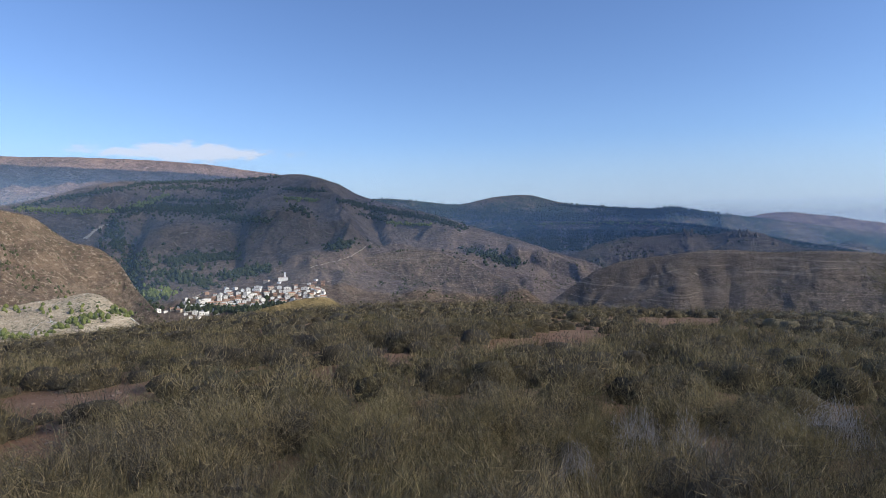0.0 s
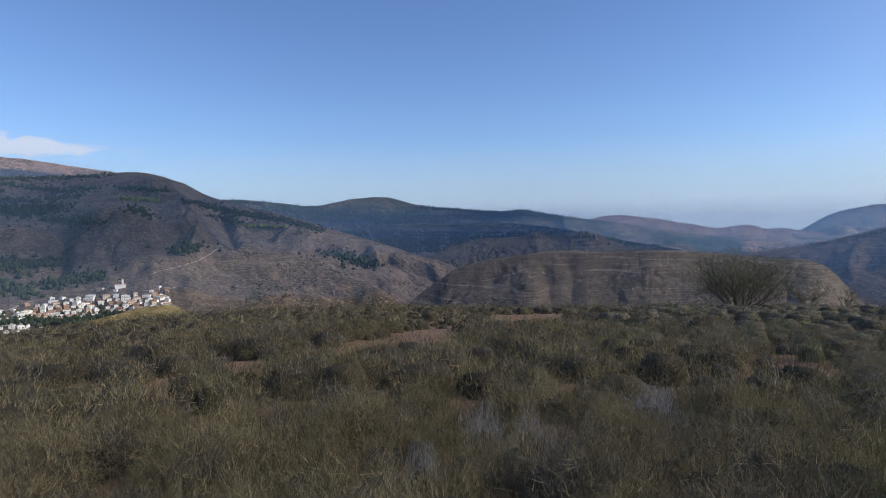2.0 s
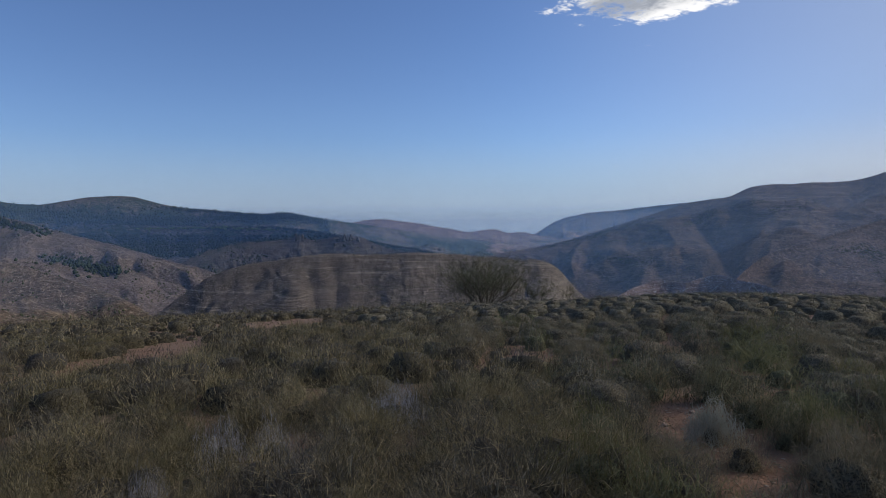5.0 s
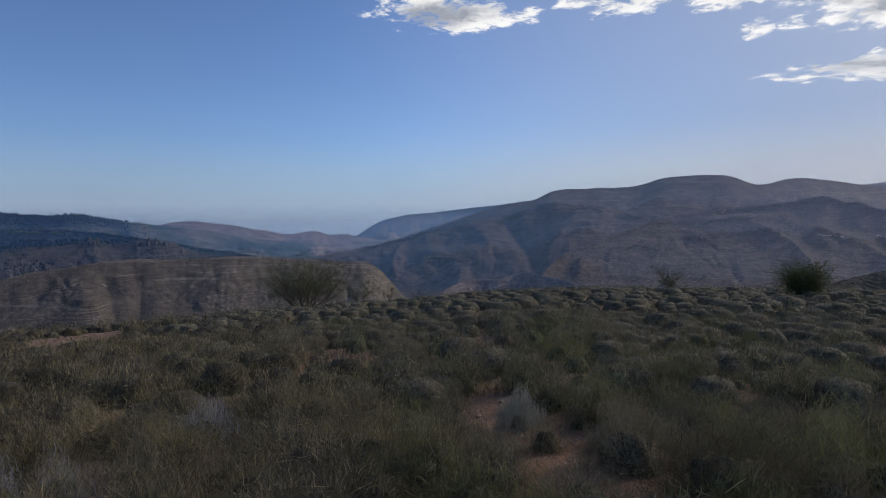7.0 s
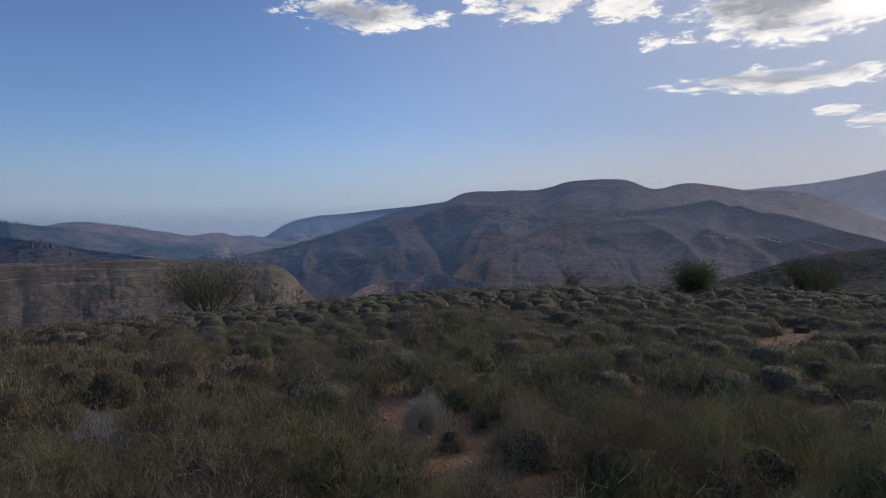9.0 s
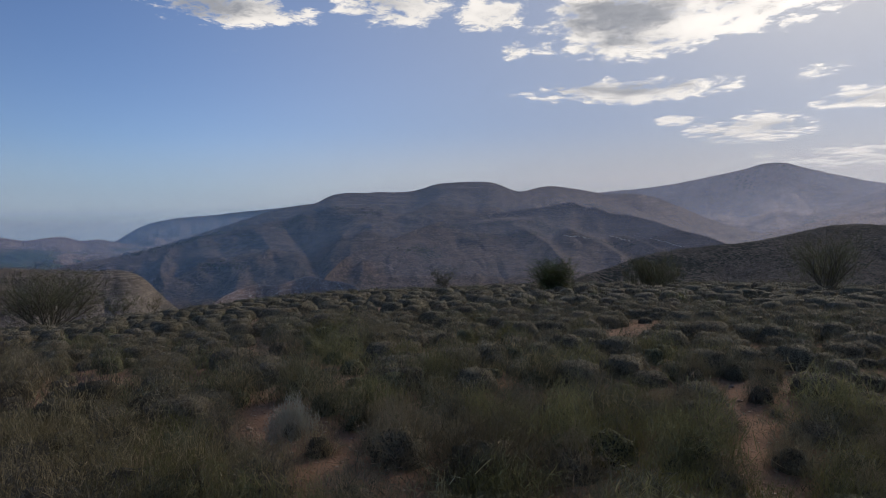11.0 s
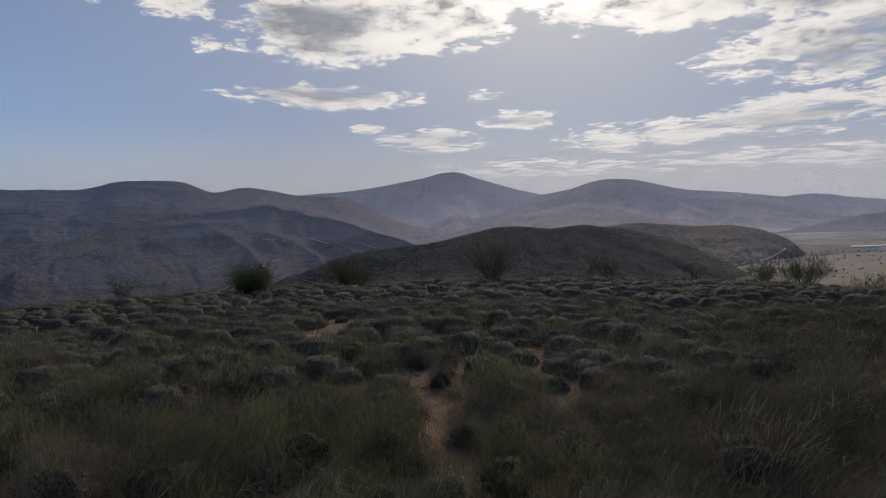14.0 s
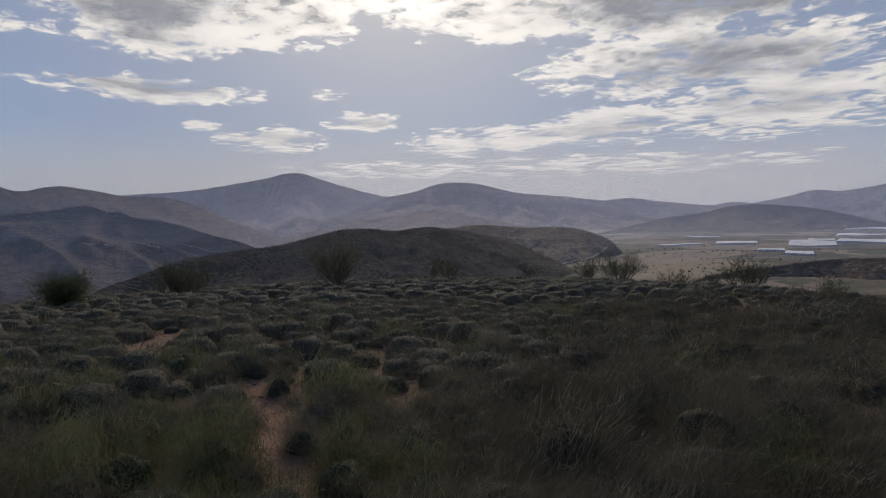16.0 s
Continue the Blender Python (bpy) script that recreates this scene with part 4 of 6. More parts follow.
woodland(LEFT, 1500, 2.4, [(30, 0.75, 4, 0.2, 0.3), (25, 0.3, 2, 0.3, 0.4)], "scattered bushes on the pale bank", 6, 0.16, 60, OLIVE)
woodland(SPUR, 1300, 2.6, [(6, 0.5, 3, 0.2, 0.3)], "scattered scrub on the spur", 7, 0.16, 70, OLIVE)
groves(TERRACE, [([(-5.0 - 2.2 * math.sin(3.1 * q), -0.85 - 0.22 * q), (-13.0, -1.0 - 0.24 * q), (-24.0 + 2.0 * math.sin(2.3 * q), -1.2 - 0.24 * q)], 0.12, 460) for q in range(8)] + [([(0, -1.9), (-5, -2.2), (-9, -2.6)], 0.5, 400)], 6.6, "rows of dark pines planted on the terrace slope", 8)
groves(TERRACE, [([(-8.5, -0.3), (-15.1, -0.3), (-19.8, -0.55)], 0.06, 380), ([(-8.0, -3.3), (-10.5, -3.6)], 0.1, 120)], 5.0, "green orchard strip along the terrace rim, coloured as if sunlit", 18, LIT_GREEN)
groves(PLATEAU, [([(4.3, 1.57), (-0.9, 1.01), (-6.0, 0.65), (-11.1, 0.4), (-16.0, 0.5), (-20.7, 0.59), (-24, 0.1)], 0.38, 2600), ([(4.0, 0.9), (-3, 0.4), (-9, 0.1), (-14, 0.0)], 0.3, 1300), ([(-10.0, 1.5), (-15.0, 1.0), (-18.5, 0.75)], 0.12, 300), ([(6.0, 2.1), (3.0, 1.95)], 0.1, 200)],
       9.0, "dark woods covering the plateau", 9)
woodland(ROCKY, 3600, 0.8, [], "low bushes on the rocky ridge", 10, 0.1, 50, OLIVE)
woodland(CRAG, 1200, 4.0, [(-16, 0.4, 5, 0.3, 0.3)], "scrub below the crags", 12, 0.15, 80)
woodland(NEAR, 1400, 0.9, [(-90, 0.4, 8, 0.4, 0.2)], "dark scrub on the double hill", 13, 0.0, 60, OLIVE)
groves(DARK, [([(-43.4, -2.5), (-47, -1.6), (-50, -0.8), (-53.5, 0.3)], 0.25, 500), ([(-59.0, 1.2), (-56.0, -0.4)], 0.5, 180), ([(-61, 0.5), (-66, 1.4), (-72, 2.0)], 0.5, 260), ([(-48, -3.2), (-53, -3.6)], 0.5, 180)], 3.4, "low scrub in drifts on the dark mountain", 14, OLIVE)
groves(INNER, [([(-70.5, -0.4), (-75, -0.2), (-79.5, 0.1)], 0.25, 300), ([(-72.5, -1.4), (-77, -1.2), (-80.5, -1.0)], 0.3, 260), ([(-67, -2.4), (-70.5, -2.6)], 0.4, 160)], 2.8, "scrub on the broad spur", 15, OLIVE)
groves(QUARRY, [([(37.5, -7.8), (35.6, -7.9), (33.6, -8.1)], 0.3, 70), ([(32.4, -7.9), (30.6, -7.3), (28.8, -6.9)], 0.32, 80), ([(28.4, -6.6), (27.0, -7.0)], 0.25, 40), ([(35.4, -6.0), (33.0, -6.1), (30.4, -6.0)], 0.5, 26)], 3.6, "fresh green trees round the quarry", 19, LIT_GREEN)
woodland(LEFT, 160, 3.4, [(33, 0.93, 4, 0.05, 0.8)], "fresh green trees at the bank's foot", 16, 0.9, 60, LIT_GREEN)


LEDGE = material("pale_ledge_rock", lambda n: (n.mix(n.noise(place(n), 1.2, 5.0, 0.7), (0.15, 0.12, 0.095), (0.30, 0.25, 0.20)), None), 1.0)
woodland(ROCKY, 2600, 0.9, [], "pale rocks strewn over the banded ridge", 31, 0.0, 40, LEDGE)


# ---- dark rock towers on the crag ----
CRAG_ROCK = material("dark_crag_rock", lambda n: (n.mix(n.span(n.noise(place(n), 0.14, 6.0, 0.7), 0.35, 0.65), (0.055, 0.046, 0.036), (0.15, 0.12, 0.09)), n.bump(n.noise(place(n), 0.3, 6.0, 0.7), 0.8, 4.0)), 1.0)


def rock_tower(bearing, degrees, high, wide, seed):
    """A weathered rock fin whose top stands so many degrees over the eye."""
    g = np.random.default_rng(seed)
    bm = bmesh.new()
    bmesh.ops.create_icosphere(bm, subdivisions=3, radius=1.0)
    for v in bm.verts:
        x, y, z = v.co
        n = float(1 + 0.5 * fbm(np.array([x * 1.6 + seed]), np.array([y * 1.6 + z * 0.9]), 4, seed)[0])
        taper = 1.0 - 0.38 * max(z, 0)
        v.co = (x * 0.5 * wide * n * taper, y * 0.4 * wide * n * taper, (math.copysign(abs(z) ** 0.7, z) * 0.5 * n) * high)
    me = bpy.data.meshes.new("rock_tower")
    bm.to_mesh(me)
    bm.free()
    me.materials.append(CRAG_ROCK)
    ob = new("rock_tower", me)
    p = way(bearing) * 1575
    ob.matrix_world = Matrix.LocRotScale((p.x, p.y, EYE + 1575 * math.tan(radians(degrees)) - 0.5 * high), Euler((0, 0, float(g.uniform(0, 6.28)))), None)
    tagged(ob, "dark weathered rock tower crowning the crag", "rock", "rock towers on the crag")


for k, (rb, re, high, wide) in enumerate(((-24.3, -1.75, 40, 22), (-24.9, -1.3, 50, 24), (-25.5, -1.12, 56, 26), (-26.1, -1.2, 54, 26), (-26.7, -1.4, 48, 26), (-27.3, -1.85, 36, 24), (-28.1, -2.0, 36, 28), (-28.8, -2.4, 28, 22), (-21.2, -0.75, 26, 7), (-21.8, -0.86, 24, 7))):
    rock_tower(rb, re, high, wide, 301 + k)


def plain_scrub(count, seed):
    """Bushes and small trees strewn over the plain."""
    g = np.random.default_rng(seed)
    bear, r = np.radians(g.uniform(-152, -116, count * 3)), 700 * (2400 / 700) ** g.uniform(0, 1, count * 3)
    x, y = -r * np.sin(bear), r * np.cos(bear)
    keep = fbm(x / 160, y / 160, 4, 61) > g.uniform(-0.1, 0.5, len(x))
    x, y = x[keep][:count], y[keep][:count]
    p = np.stack([x, y, ground_height(x, y) - 0.5], -1)
    scatter("scrub", p, 2.2 * g.uniform(0.5, 1.3, len(p)), [clump(g, g.uniform(0.6, 1.0)) for _ in range(6)], OLIVE, "bushes strewn over the plain", "shrubs", g)


plain_scrub(1800, 71)


# ---- the knoll's plants ----
def blades(rng, count, length, base, lean, curl, width, segs, low=0.0):
    """Arching blades from a foot: a tuft's arrays."""
    a = rng.uniform(0, 2 * np.pi, count)
    q = base * np.sqrt(rng.uniform(0, 1, count))
    f = rng.uniform(0, 2 * np.pi, count)
    x0, y0 = q * np.cos(f), q * np.sin(f)
    n = length * rng.uniform(0.55, 1.15, count)
    out = lean * rng.uniform(0.15, 1.0, count)
    bend = curl * rng.uniform(0.3, 1.3, count)
    vs = []
    for k in range(segs + 1):
        s = k / segs
        ang = out + bend * s
        d = n * s
        r, z = d * np.sin(np.minimum(ang, 2.3)), d * np.cos(np.minimum(ang, 2.3))
        px, py = x0 + r * np.cos(a), y0 + r * np.sin(a)
        h = 0.5 * width * (1 - s) ** 0.7 * rng.uniform(0.7, 1.3, count)
        t = a + np.pi / 2 + rng.uniform(-0.6, 0.6, count)
        pz = np.maximum(z, 0.0) + low
        if k == segs:
            vs.append(np.stack([px, py, pz], -1)[:, None])
        else:
            vs.append(np.stack([np.stack([px - h * np.cos(t), py - h * np.sin(t), pz], -1), np.stack([px + h * np.cos(t), py + h * np.sin(t), pz], -1)], 1))
    v = np.concatenate(vs, 1)
    m = v.shape[1]
    tri = []
    for k in range(segs - 1):
        tri += [(2 * k, 2 * k + 1, 2 * k + 2), (2 * k + 1, 2 * k + 3, 2 * k + 2)]
    tri.append((2 * segs - 2, 2 * segs - 1, 2 * segs))
    f = (np.arange(count)[:, None, None] * m + np.array(tri)[None]).reshape(-1, 3)
    return v.reshape(-1, 3), f


def brush(rng, count, radius, tall, width, length, segs=1, rise=0.55, loose=0.10, wild=0.38):
    """A domed shrub of fine upright twigs: the tips lie on a lumpy dome, the feet inside it."""
    a = rng.uniform(0, 2 * np.pi, count)
    c = rng.uniform(0.0, 1.0, count) ** 0.85
    s = np.sqrt(1 - c * c)
    d = np.stack([s * np.cos(a), s * np.sin(a), c], -1)
    p0 = rng.uniform(0, 6, 3)
    lump = 1 + 0.15 * np.sin(3 * a + p0[0]) * s + 0.12 * np.sin(6 * d[:, 0] + p0[1]) + 0.12 * np.sin(7 * d[:, 1] + p0[2])
    tip = d * np.array([radius, radius, tall]) * (lump * (1 + rng.normal(0, loose, count)))[:, None]
    grow = d * (1 - rise) + np.array([0, 0, rise]) + rng.normal(0, wild, (count, 3))
    grow /= np.linalg.norm(grow, axis=1)[:, None]
    n = (length * rng.uniform(0.6, 1.3, count))[:, None]
    foot = tip - grow * n
    side = np.cross(grow, rng.normal(0, 1, (count, 3)))
    side *= 0.5 * width / (np.linalg.norm(side, axis=1)[:, None] + 1e-6)
    if segs == 1:
        v = np.stack([foot - side, foot + side, tip], 1)
        f = np.arange(count * 3).reshape(-1, 3)
    else:
        mid = foot + grow * n * 0.55 + rng.normal(0, 0.16, (count, 3)) * n
        v = np.stack([foot - side, foot + side, mid - side, mid + side, tip], 1)
        f = (np.arange(count)[:, None, None] * 5 + np.array([(0, 1, 2), (1, 3, 2), (2, 3, 4)])[None]).reshape(-1, 3)
    v = v.reshape(-1, 3)
    v[:, 2] = np.maximum(v[:, 2], -0.02)
    return v, f


PATCHES = [  # bare earth: bearing, distance, half width, half depth
    (-11.7, 14.1, 0.62, 1.2), (-6.1, 12.4, 0.45, 0.55), (-21.6, 23.0, 0.75, 3.6), (-19.1, 22.8, 0.5, 2.2), (34.2, 10.6, 0.75, 0.5), (30.6, 10.0, 0.6, 0.7), (27.4, 9.9, 0.35, 0.75), (34.7, 6.8, 0.55, 0.95),
    (-43.4, 10.1, 0.42, 0.8), (-40.4, 9.5, 0.34, 0.36), (-49.8, 8.95, 0.2, 0.28), (-56.2, 6.55, 0.25, 0.38), (-56.7, 5.85, 0.2, 0.36), (-59.2, 5.25, 0.22, 0.35), (-62.4, 4.75, 0.33, 0.42), (-65.4, 4.35, 0.42, 0.28),
    (-75.2, 6.68, 0.45, 0.44), (-80.8, 4.33, 0.27, 0.15), (-97.2, 7.03, 0.22, 0.55), (-98.4, 6.1, 0.22, 0.8), (-100.5, 7.4, 0.17, 0.72), (-109.5, 6.58, 0.2, 0.5),
    (-87.8, 10.95, 0.26, 0.45), (-89.1, 12.2, 0.22, 0.5), (-124.1, 10.0, 0.11, 0.3), (-55.2, 11.3, 0.2, 0.4)]


def bare(x, y, margin):
    r, b = np.hypot(x, y), np.degrees(np.arctan2(-x, y))
    out = np.zeros(len(x), bool)
    for pb, pr, w, d in PATCHES:
        across, deep = np.radians(b - pb) * pr, r - pr
        grow = margin + 0.045 * min(max(pr - 7, 0), 10)
        front = (0.05 if pr > 8 else 0.0) * pr      # low growth on the near side
        out |= (across / (w + grow)) ** 2 + (deep / np.where(deep < 0, d + grow + front, d + grow)) ** 2 < 1
    return out


def on_ground(bearing, r):
    b = radians(bearing)
    x, y = -r * math.sin(b), r * math.cos(b)
    return x, y, float(ground_height(np.array([x]), np.array([y]))[0])


def sow(lo, hi, cell, seed, margin):
    """Jittered places on the knoll between two distances, with the share of grass at each."""
    rng = np.random.default_rng(seed)
    g = np.arange(-hi, hi, cell)
    x, y = np.meshgrid(g, g)
    x, y = x.ravel() + rng.uniform(-0.48, 0.48, x.size) * cell, y.ravel() + rng.uniform(-0.48, 0.48, x.size) * cell
    r, b = np.hypot(x, y), np.degrees(np.arctan2(-x, y))
    keep = (r > lo) & (r < hi) & (b < 42) & (b > -154)
    x, y, r, b = x[keep], y[keep], r[keep], b[keep]
    gap = fbm(x * 0.55, y * 0.55, 3, 77)
    open_ground = smooth((-b - 45) / 20) * smooth((b + 128) / 10)
    keep = ~bare(x, y, margin - 0.10) & (gap > -0.95 + 0.18 * open_ground)
    x, y, r, b = x[keep], y[keep], r[keep], b[keep]
    grassy = 0.92 - 0.9 * smooth((-b - 20 - 2.0 * np.clip(14 - r, 0, 9)) / 26) + 0.8 * smooth((-b - 102 - 1.2 * r) / 12) + 0.28 * fbm(x * 0.35, y * 0.35, 2, 31)
    for kind, kb, kr, wide, _ in SINGLES:
        q = on_ground(kb, kr)
        clear = np.hypot(x - q[0], y - q[1]) > (0.40 * wide + 0.22 if kind == "dead" else 0.28 * wide + 0.10)
        x, y, r, b, grassy = x[clear], y[clear], r[clear], b[clear], grassy[clear]
    return x, y, ground_height(x, y), r, b, grassy, rng


# plants that stand out: kind, bearing, distance, width, height
# in the grass
GRASS_PLANTS = [("cushion", -48.0, 9.45, 0.78, 0.39), ("cushion", -37.9, 11.0, 0.95, 0.5), ("dead", -32.2, 6.0, 0.68, 0.42), ("tussock", -115.5, 5.3, 0.75, 0.38), ("tussock", -123.6, 4.6, 0.95, 0.6),
    ("tussock", -134.3, 5.4, 1.05, 0.6), ("upright", -110.5, 5.8, 0.27, 0.26), ("cushion", -116.8, 8.5, 0.6, 0.38), ("dead", -17.4, 5.1, 0.40, 0.40), ("dead", -21.7, 5.17, 0.36, 0.36),
    ("dead", -11.8, 4.2, 0.27, 0.33), ("tussock", -128.5, 7.2, 1.0, 0.55), ("tussock", -139.0, 7.0, 1.1, 0.6)]
# round the stony path
PATH_PLANTS = [("upright", -54.0, 7.2, 0.72, 0.46), ("upright", -59.4, 7.1, 0.64, 0.45), ("cushion", -57.5, 9.8, 0.7, 0.42), ("yellow", -74.1, 9.1, 0.5, 0.37), ("silver", -59.4, 5.62, 0.40, 0.33),
    ("upright", -64.9, 5.7, 0.34, 0.30), ("upright", -66.5, 5.95, 0.48, 0.36), ("tuft", -61.9, 5.13, 0.34, 0.28), ("tuft", -57.8, 4.2, 0.60, 0.32), ("cushion", -69.2, 4.85, 0.72, 0.43),
    ("tussock", -76.8, 4.4, 1.0, 0.56), ("tuft", -52.3, 4.4, 0.6, 0.5), ("upright", -71.2, 7.3, 0.55, 0.40), ("upright", -74.0, 7.45, 0.55, 0.38), ("tuft", -66.5, 5.2, 0.3, 0.2),
    ("upright", -62.5, 9.0, 0.8, 0.42), ("cushion", -66.0, 10.2, 0.75, 0.4)]
# on the shrubby slope
SLOPE_PLANTS = [("yellow", -87.2, 4.85, 0.62, 0.40), ("upright", -80.6, 7.1, 0.64, 0.45), ("cushion", -93.5, 7.48, 0.37, 0.36), ("cushion", -96.6, 7.95, 0.36, 0.29), ("cushion", -98.5, 7.05, 0.36, 0.28),
    ("cushion", -99.0, 8.05, 0.38, 0.26), ("cushion", -96.2, 5.8, 0.27, 0.17), ("cushion", -99.6, 6.6, 0.22, 0.12), ("cushion", -100.9, 5.1, 0.38, 0.27), ("upright", -103.4, 6.3, 0.74, 0.47),
    ("upright", -94.3, 4.9, 0.66, 0.44), ("upright", -83.5, 4.9, 0.68, 0.42), ("yellow", -104.5, 4.3, 0.5, 0.35), ("yellow", -91.0, 4.2, 0.45, 0.3)]
GREEN_PLANTS = [("tuft", -47.0, 4.7, 0.85, 0.46), ("yellow", -50.5, 4.3, 0.75, 0.42), ("tuft", -44.0, 5.2, 0.8, 0.44), ("yellow", -50.0, 5.6, 0.6, 0.40), ("yellow", -94.0, 3.9, 0.6, 0.32), ("yellow", -99.5, 4.0, 0.5, 0.3), ("yellow", -84.0, 8.0, 0.6, 0.34),
                ("yellow", -68.5, 8.6, 0.6, 0.36), ("yellow", -78.0, 10.2, 0.6, 0.34), ("yellow", -61.0, 11.6, 0.7, 0.36)]
SINGLES = GRASS_PLANTS + PATH_PLANTS + SLOPE_PLANTS + GREEN_PLANTS


def shaded_heart(name, low, high, tint=None):
    """The dense heart of a plant, its colour darkened for the shade inside: fine clustered leaf tips, hue drifting from
    plant to plant.
    """
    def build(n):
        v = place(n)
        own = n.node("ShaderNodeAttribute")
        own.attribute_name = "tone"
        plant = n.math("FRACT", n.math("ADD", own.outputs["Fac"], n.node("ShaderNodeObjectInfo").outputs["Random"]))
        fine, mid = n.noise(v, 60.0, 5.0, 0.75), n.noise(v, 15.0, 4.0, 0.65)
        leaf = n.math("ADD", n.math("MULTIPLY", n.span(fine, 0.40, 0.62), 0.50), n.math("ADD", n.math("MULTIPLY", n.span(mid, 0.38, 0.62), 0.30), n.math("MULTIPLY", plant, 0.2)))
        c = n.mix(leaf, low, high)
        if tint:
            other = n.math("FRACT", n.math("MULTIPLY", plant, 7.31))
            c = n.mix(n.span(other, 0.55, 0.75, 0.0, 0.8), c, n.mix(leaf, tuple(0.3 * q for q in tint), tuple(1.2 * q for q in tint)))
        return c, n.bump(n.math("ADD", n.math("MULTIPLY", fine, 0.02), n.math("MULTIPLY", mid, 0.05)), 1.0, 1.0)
    return material(name, build, 0.9)


# darker than the leaves around them: inner shade put into the colour
SHRUB_BODY = shaded_heart("shaded_shrub_heart", (0.031, 0.027, 0.0179), (0.257, 0.222, 0.143), (0.194, 0.162, 0.11))
GREEN_BODY = shaded_heart("shaded_green_heart", (0.029, 0.029, 0.0163), (0.23, 0.225, 0.12))
GRASS_BODY = shaded_heart("shaded_grass_heart", (0.021, 0.018, 0.012), (0.178, 0.149, 0.088), (0.118, 0.104, 0.08))
YELLOW = leafage("yellow_green_leaves", (0.085, 0.082, 0.032), (0.29, 0.265, 0.105), thin=0.2)
STRAW = leafage("straw_stalks", (0.20, 0.16, 0.095), (0.46, 0.38, 0.24))
WIND = (-0.37, -0.93)      # the way the long grass leans


def dome(rng, radius, tall, sides=12, rings=5, fill=0.86):
    """A lumpy rounded heap that overhangs its foot a little."""
    a, e = np.meshgrid(np.arange(sides) * 2 * np.pi / sides, np.linspace(-0.25, 0.5 * np.pi, rings + 1), indexing="ij")
    p = rng.uniform(0, 6, 4)
    lump = 1 + 0.10 * np.sin(3 * a + p[0]) * np.cos(e) + 0.08 * np.sin(5 * a + p[1] + 2 * e) * np.cos(e) + 0.06 * np.sin(6 * e + p[2]) * np.cos(e) + rng.uniform(-0.13, 0.13, a.shape) * np.cos(e)
    r = fill * radius * np.cos(np.maximum(e, 0)) ** 0.75 * np.where(e < 0, 0.86, 1.0) * lump
    v = np.stack([r * np.cos(a), r * np.sin(a), fill * tall * np.sin(np.maximum(e, 0)) ** 0.9 * lump - 0.04 * (e < 0)], -1)
    i = np.arange(sides * (rings + 1)).reshape(sides, rings + 1)
    j = np.roll(i, -1, 0)
    q = np.stack([i[:, :-1], j[:, :-1], j[:, 1:], i[:, 1:]], -1).reshape(-1, 4)
    return v.reshape(-1, 3), np.concatenate([q[:, :3], q[:, (0, 2, 3)]])


def both(one, two):
    return np.concatenate([one[0], two[0]]), np.concatenate([one[1], two[1] + len(one[0])])


def blown(mesh, much):
    v, f = mesh
    v = v.copy()
    for k in (0, 1):
        v[:, k] += much * WIND[k] * np.maximum(v[:, 2], 0) ** 1.5
    return v, f


def tuft_meshes(seed, radius, tall, mat, fine=1.0, wind=0.0):
    r = np.random.default_rng(seed)
    leaves = both(brush(r, int(1900 * fine), radius, tall, 0.0030, 0.12, 1, 0.42, 0.13, 0.42), blades(r, int(400 * fine), tall * 1.25, radius * 0.75, 0.5, 2.4, 0.0024, 3))
    return (mesh_of("foliage", *blown(leaves, wind), mat), mesh_of("stalk_spray", *blown(blades(r, 26, tall * 1.45, radius * 0.7, 0.5, 1.4, 0.0019 + 0.0014 * (wind > 0), 3), wind * 1.6), STRAW),
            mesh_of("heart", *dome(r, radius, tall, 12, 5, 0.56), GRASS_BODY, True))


def cushion_meshes(seed, radius, tall, mat, body, count=2600, width=0.0036, length=0.085, rise=0.42, loose=0.14, wild=0.5, fill=0.60):
    r = np.random.default_rng(seed)
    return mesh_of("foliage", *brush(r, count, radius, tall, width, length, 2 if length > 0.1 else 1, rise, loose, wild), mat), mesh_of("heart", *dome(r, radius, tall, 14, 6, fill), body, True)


def make_tuft(meshes, m, label):
    root = new("grass_tuft")
    root.matrix_world = m
    for nm, me in zip(("foliage", "stalk_spray", "heart"), meshes):
        ob = new(nm, me)
        ob.parent = root
    return tagged(root, label, "grass", "grass tufts on the knoll")


def make_shrub(meshes, m, label):
    root = new("shrub")
    root.matrix_world = m
    for nm, me in zip(("foliage", "heart"), meshes):
        ob = new(nm, me)
        ob.parent = root
    return tagged(root, label, "shrub", "low shrubs on the knoll")


def stand(x, y, z, turn, size, high=1.0):
    return Matrix.LocRotScale((x, y, z - 0.015), Euler((0, 0, turn)), (size, size, size * high))


# close by, every plant is a thing of its own; all kinds are about 1 m wide and high before they are scaled
tufts = [tuft_meshes(100 + k, 0.36, 0.36, GRASS) for k in range(6)]
tussocks = [tuft_meshes(130 + k, 0.40, 0.38, LONG, 1.5, 0.55) for k in range(4)]
cushions = [cushion_meshes(200 + k, 0.32, 0.28, SPRIG, SHRUB_BODY) for k in range(5)]
uprights = [cushion_meshes(300 + k, 0.27, 0.33, GREEN, GREEN_BODY, 1300, 0.0038, 0.11, 0.66, 0.2, 0.42, 0.45) for k in range(4)]
yellows = [cushion_meshes(320 + k, 0.27, 0.33, YELLOW, GREEN_BODY, 1500, 0.0033, 0.075, 0.7, 0.14, 0.4, 0.6) for k in range(2)]
silvers = [cushion_meshes(410, 0.27, 0.33, SILVER, SHRUB_BODY, 2000, 0.0036, 0.11, 0.7, 0.12, 0.4, 0.42)]
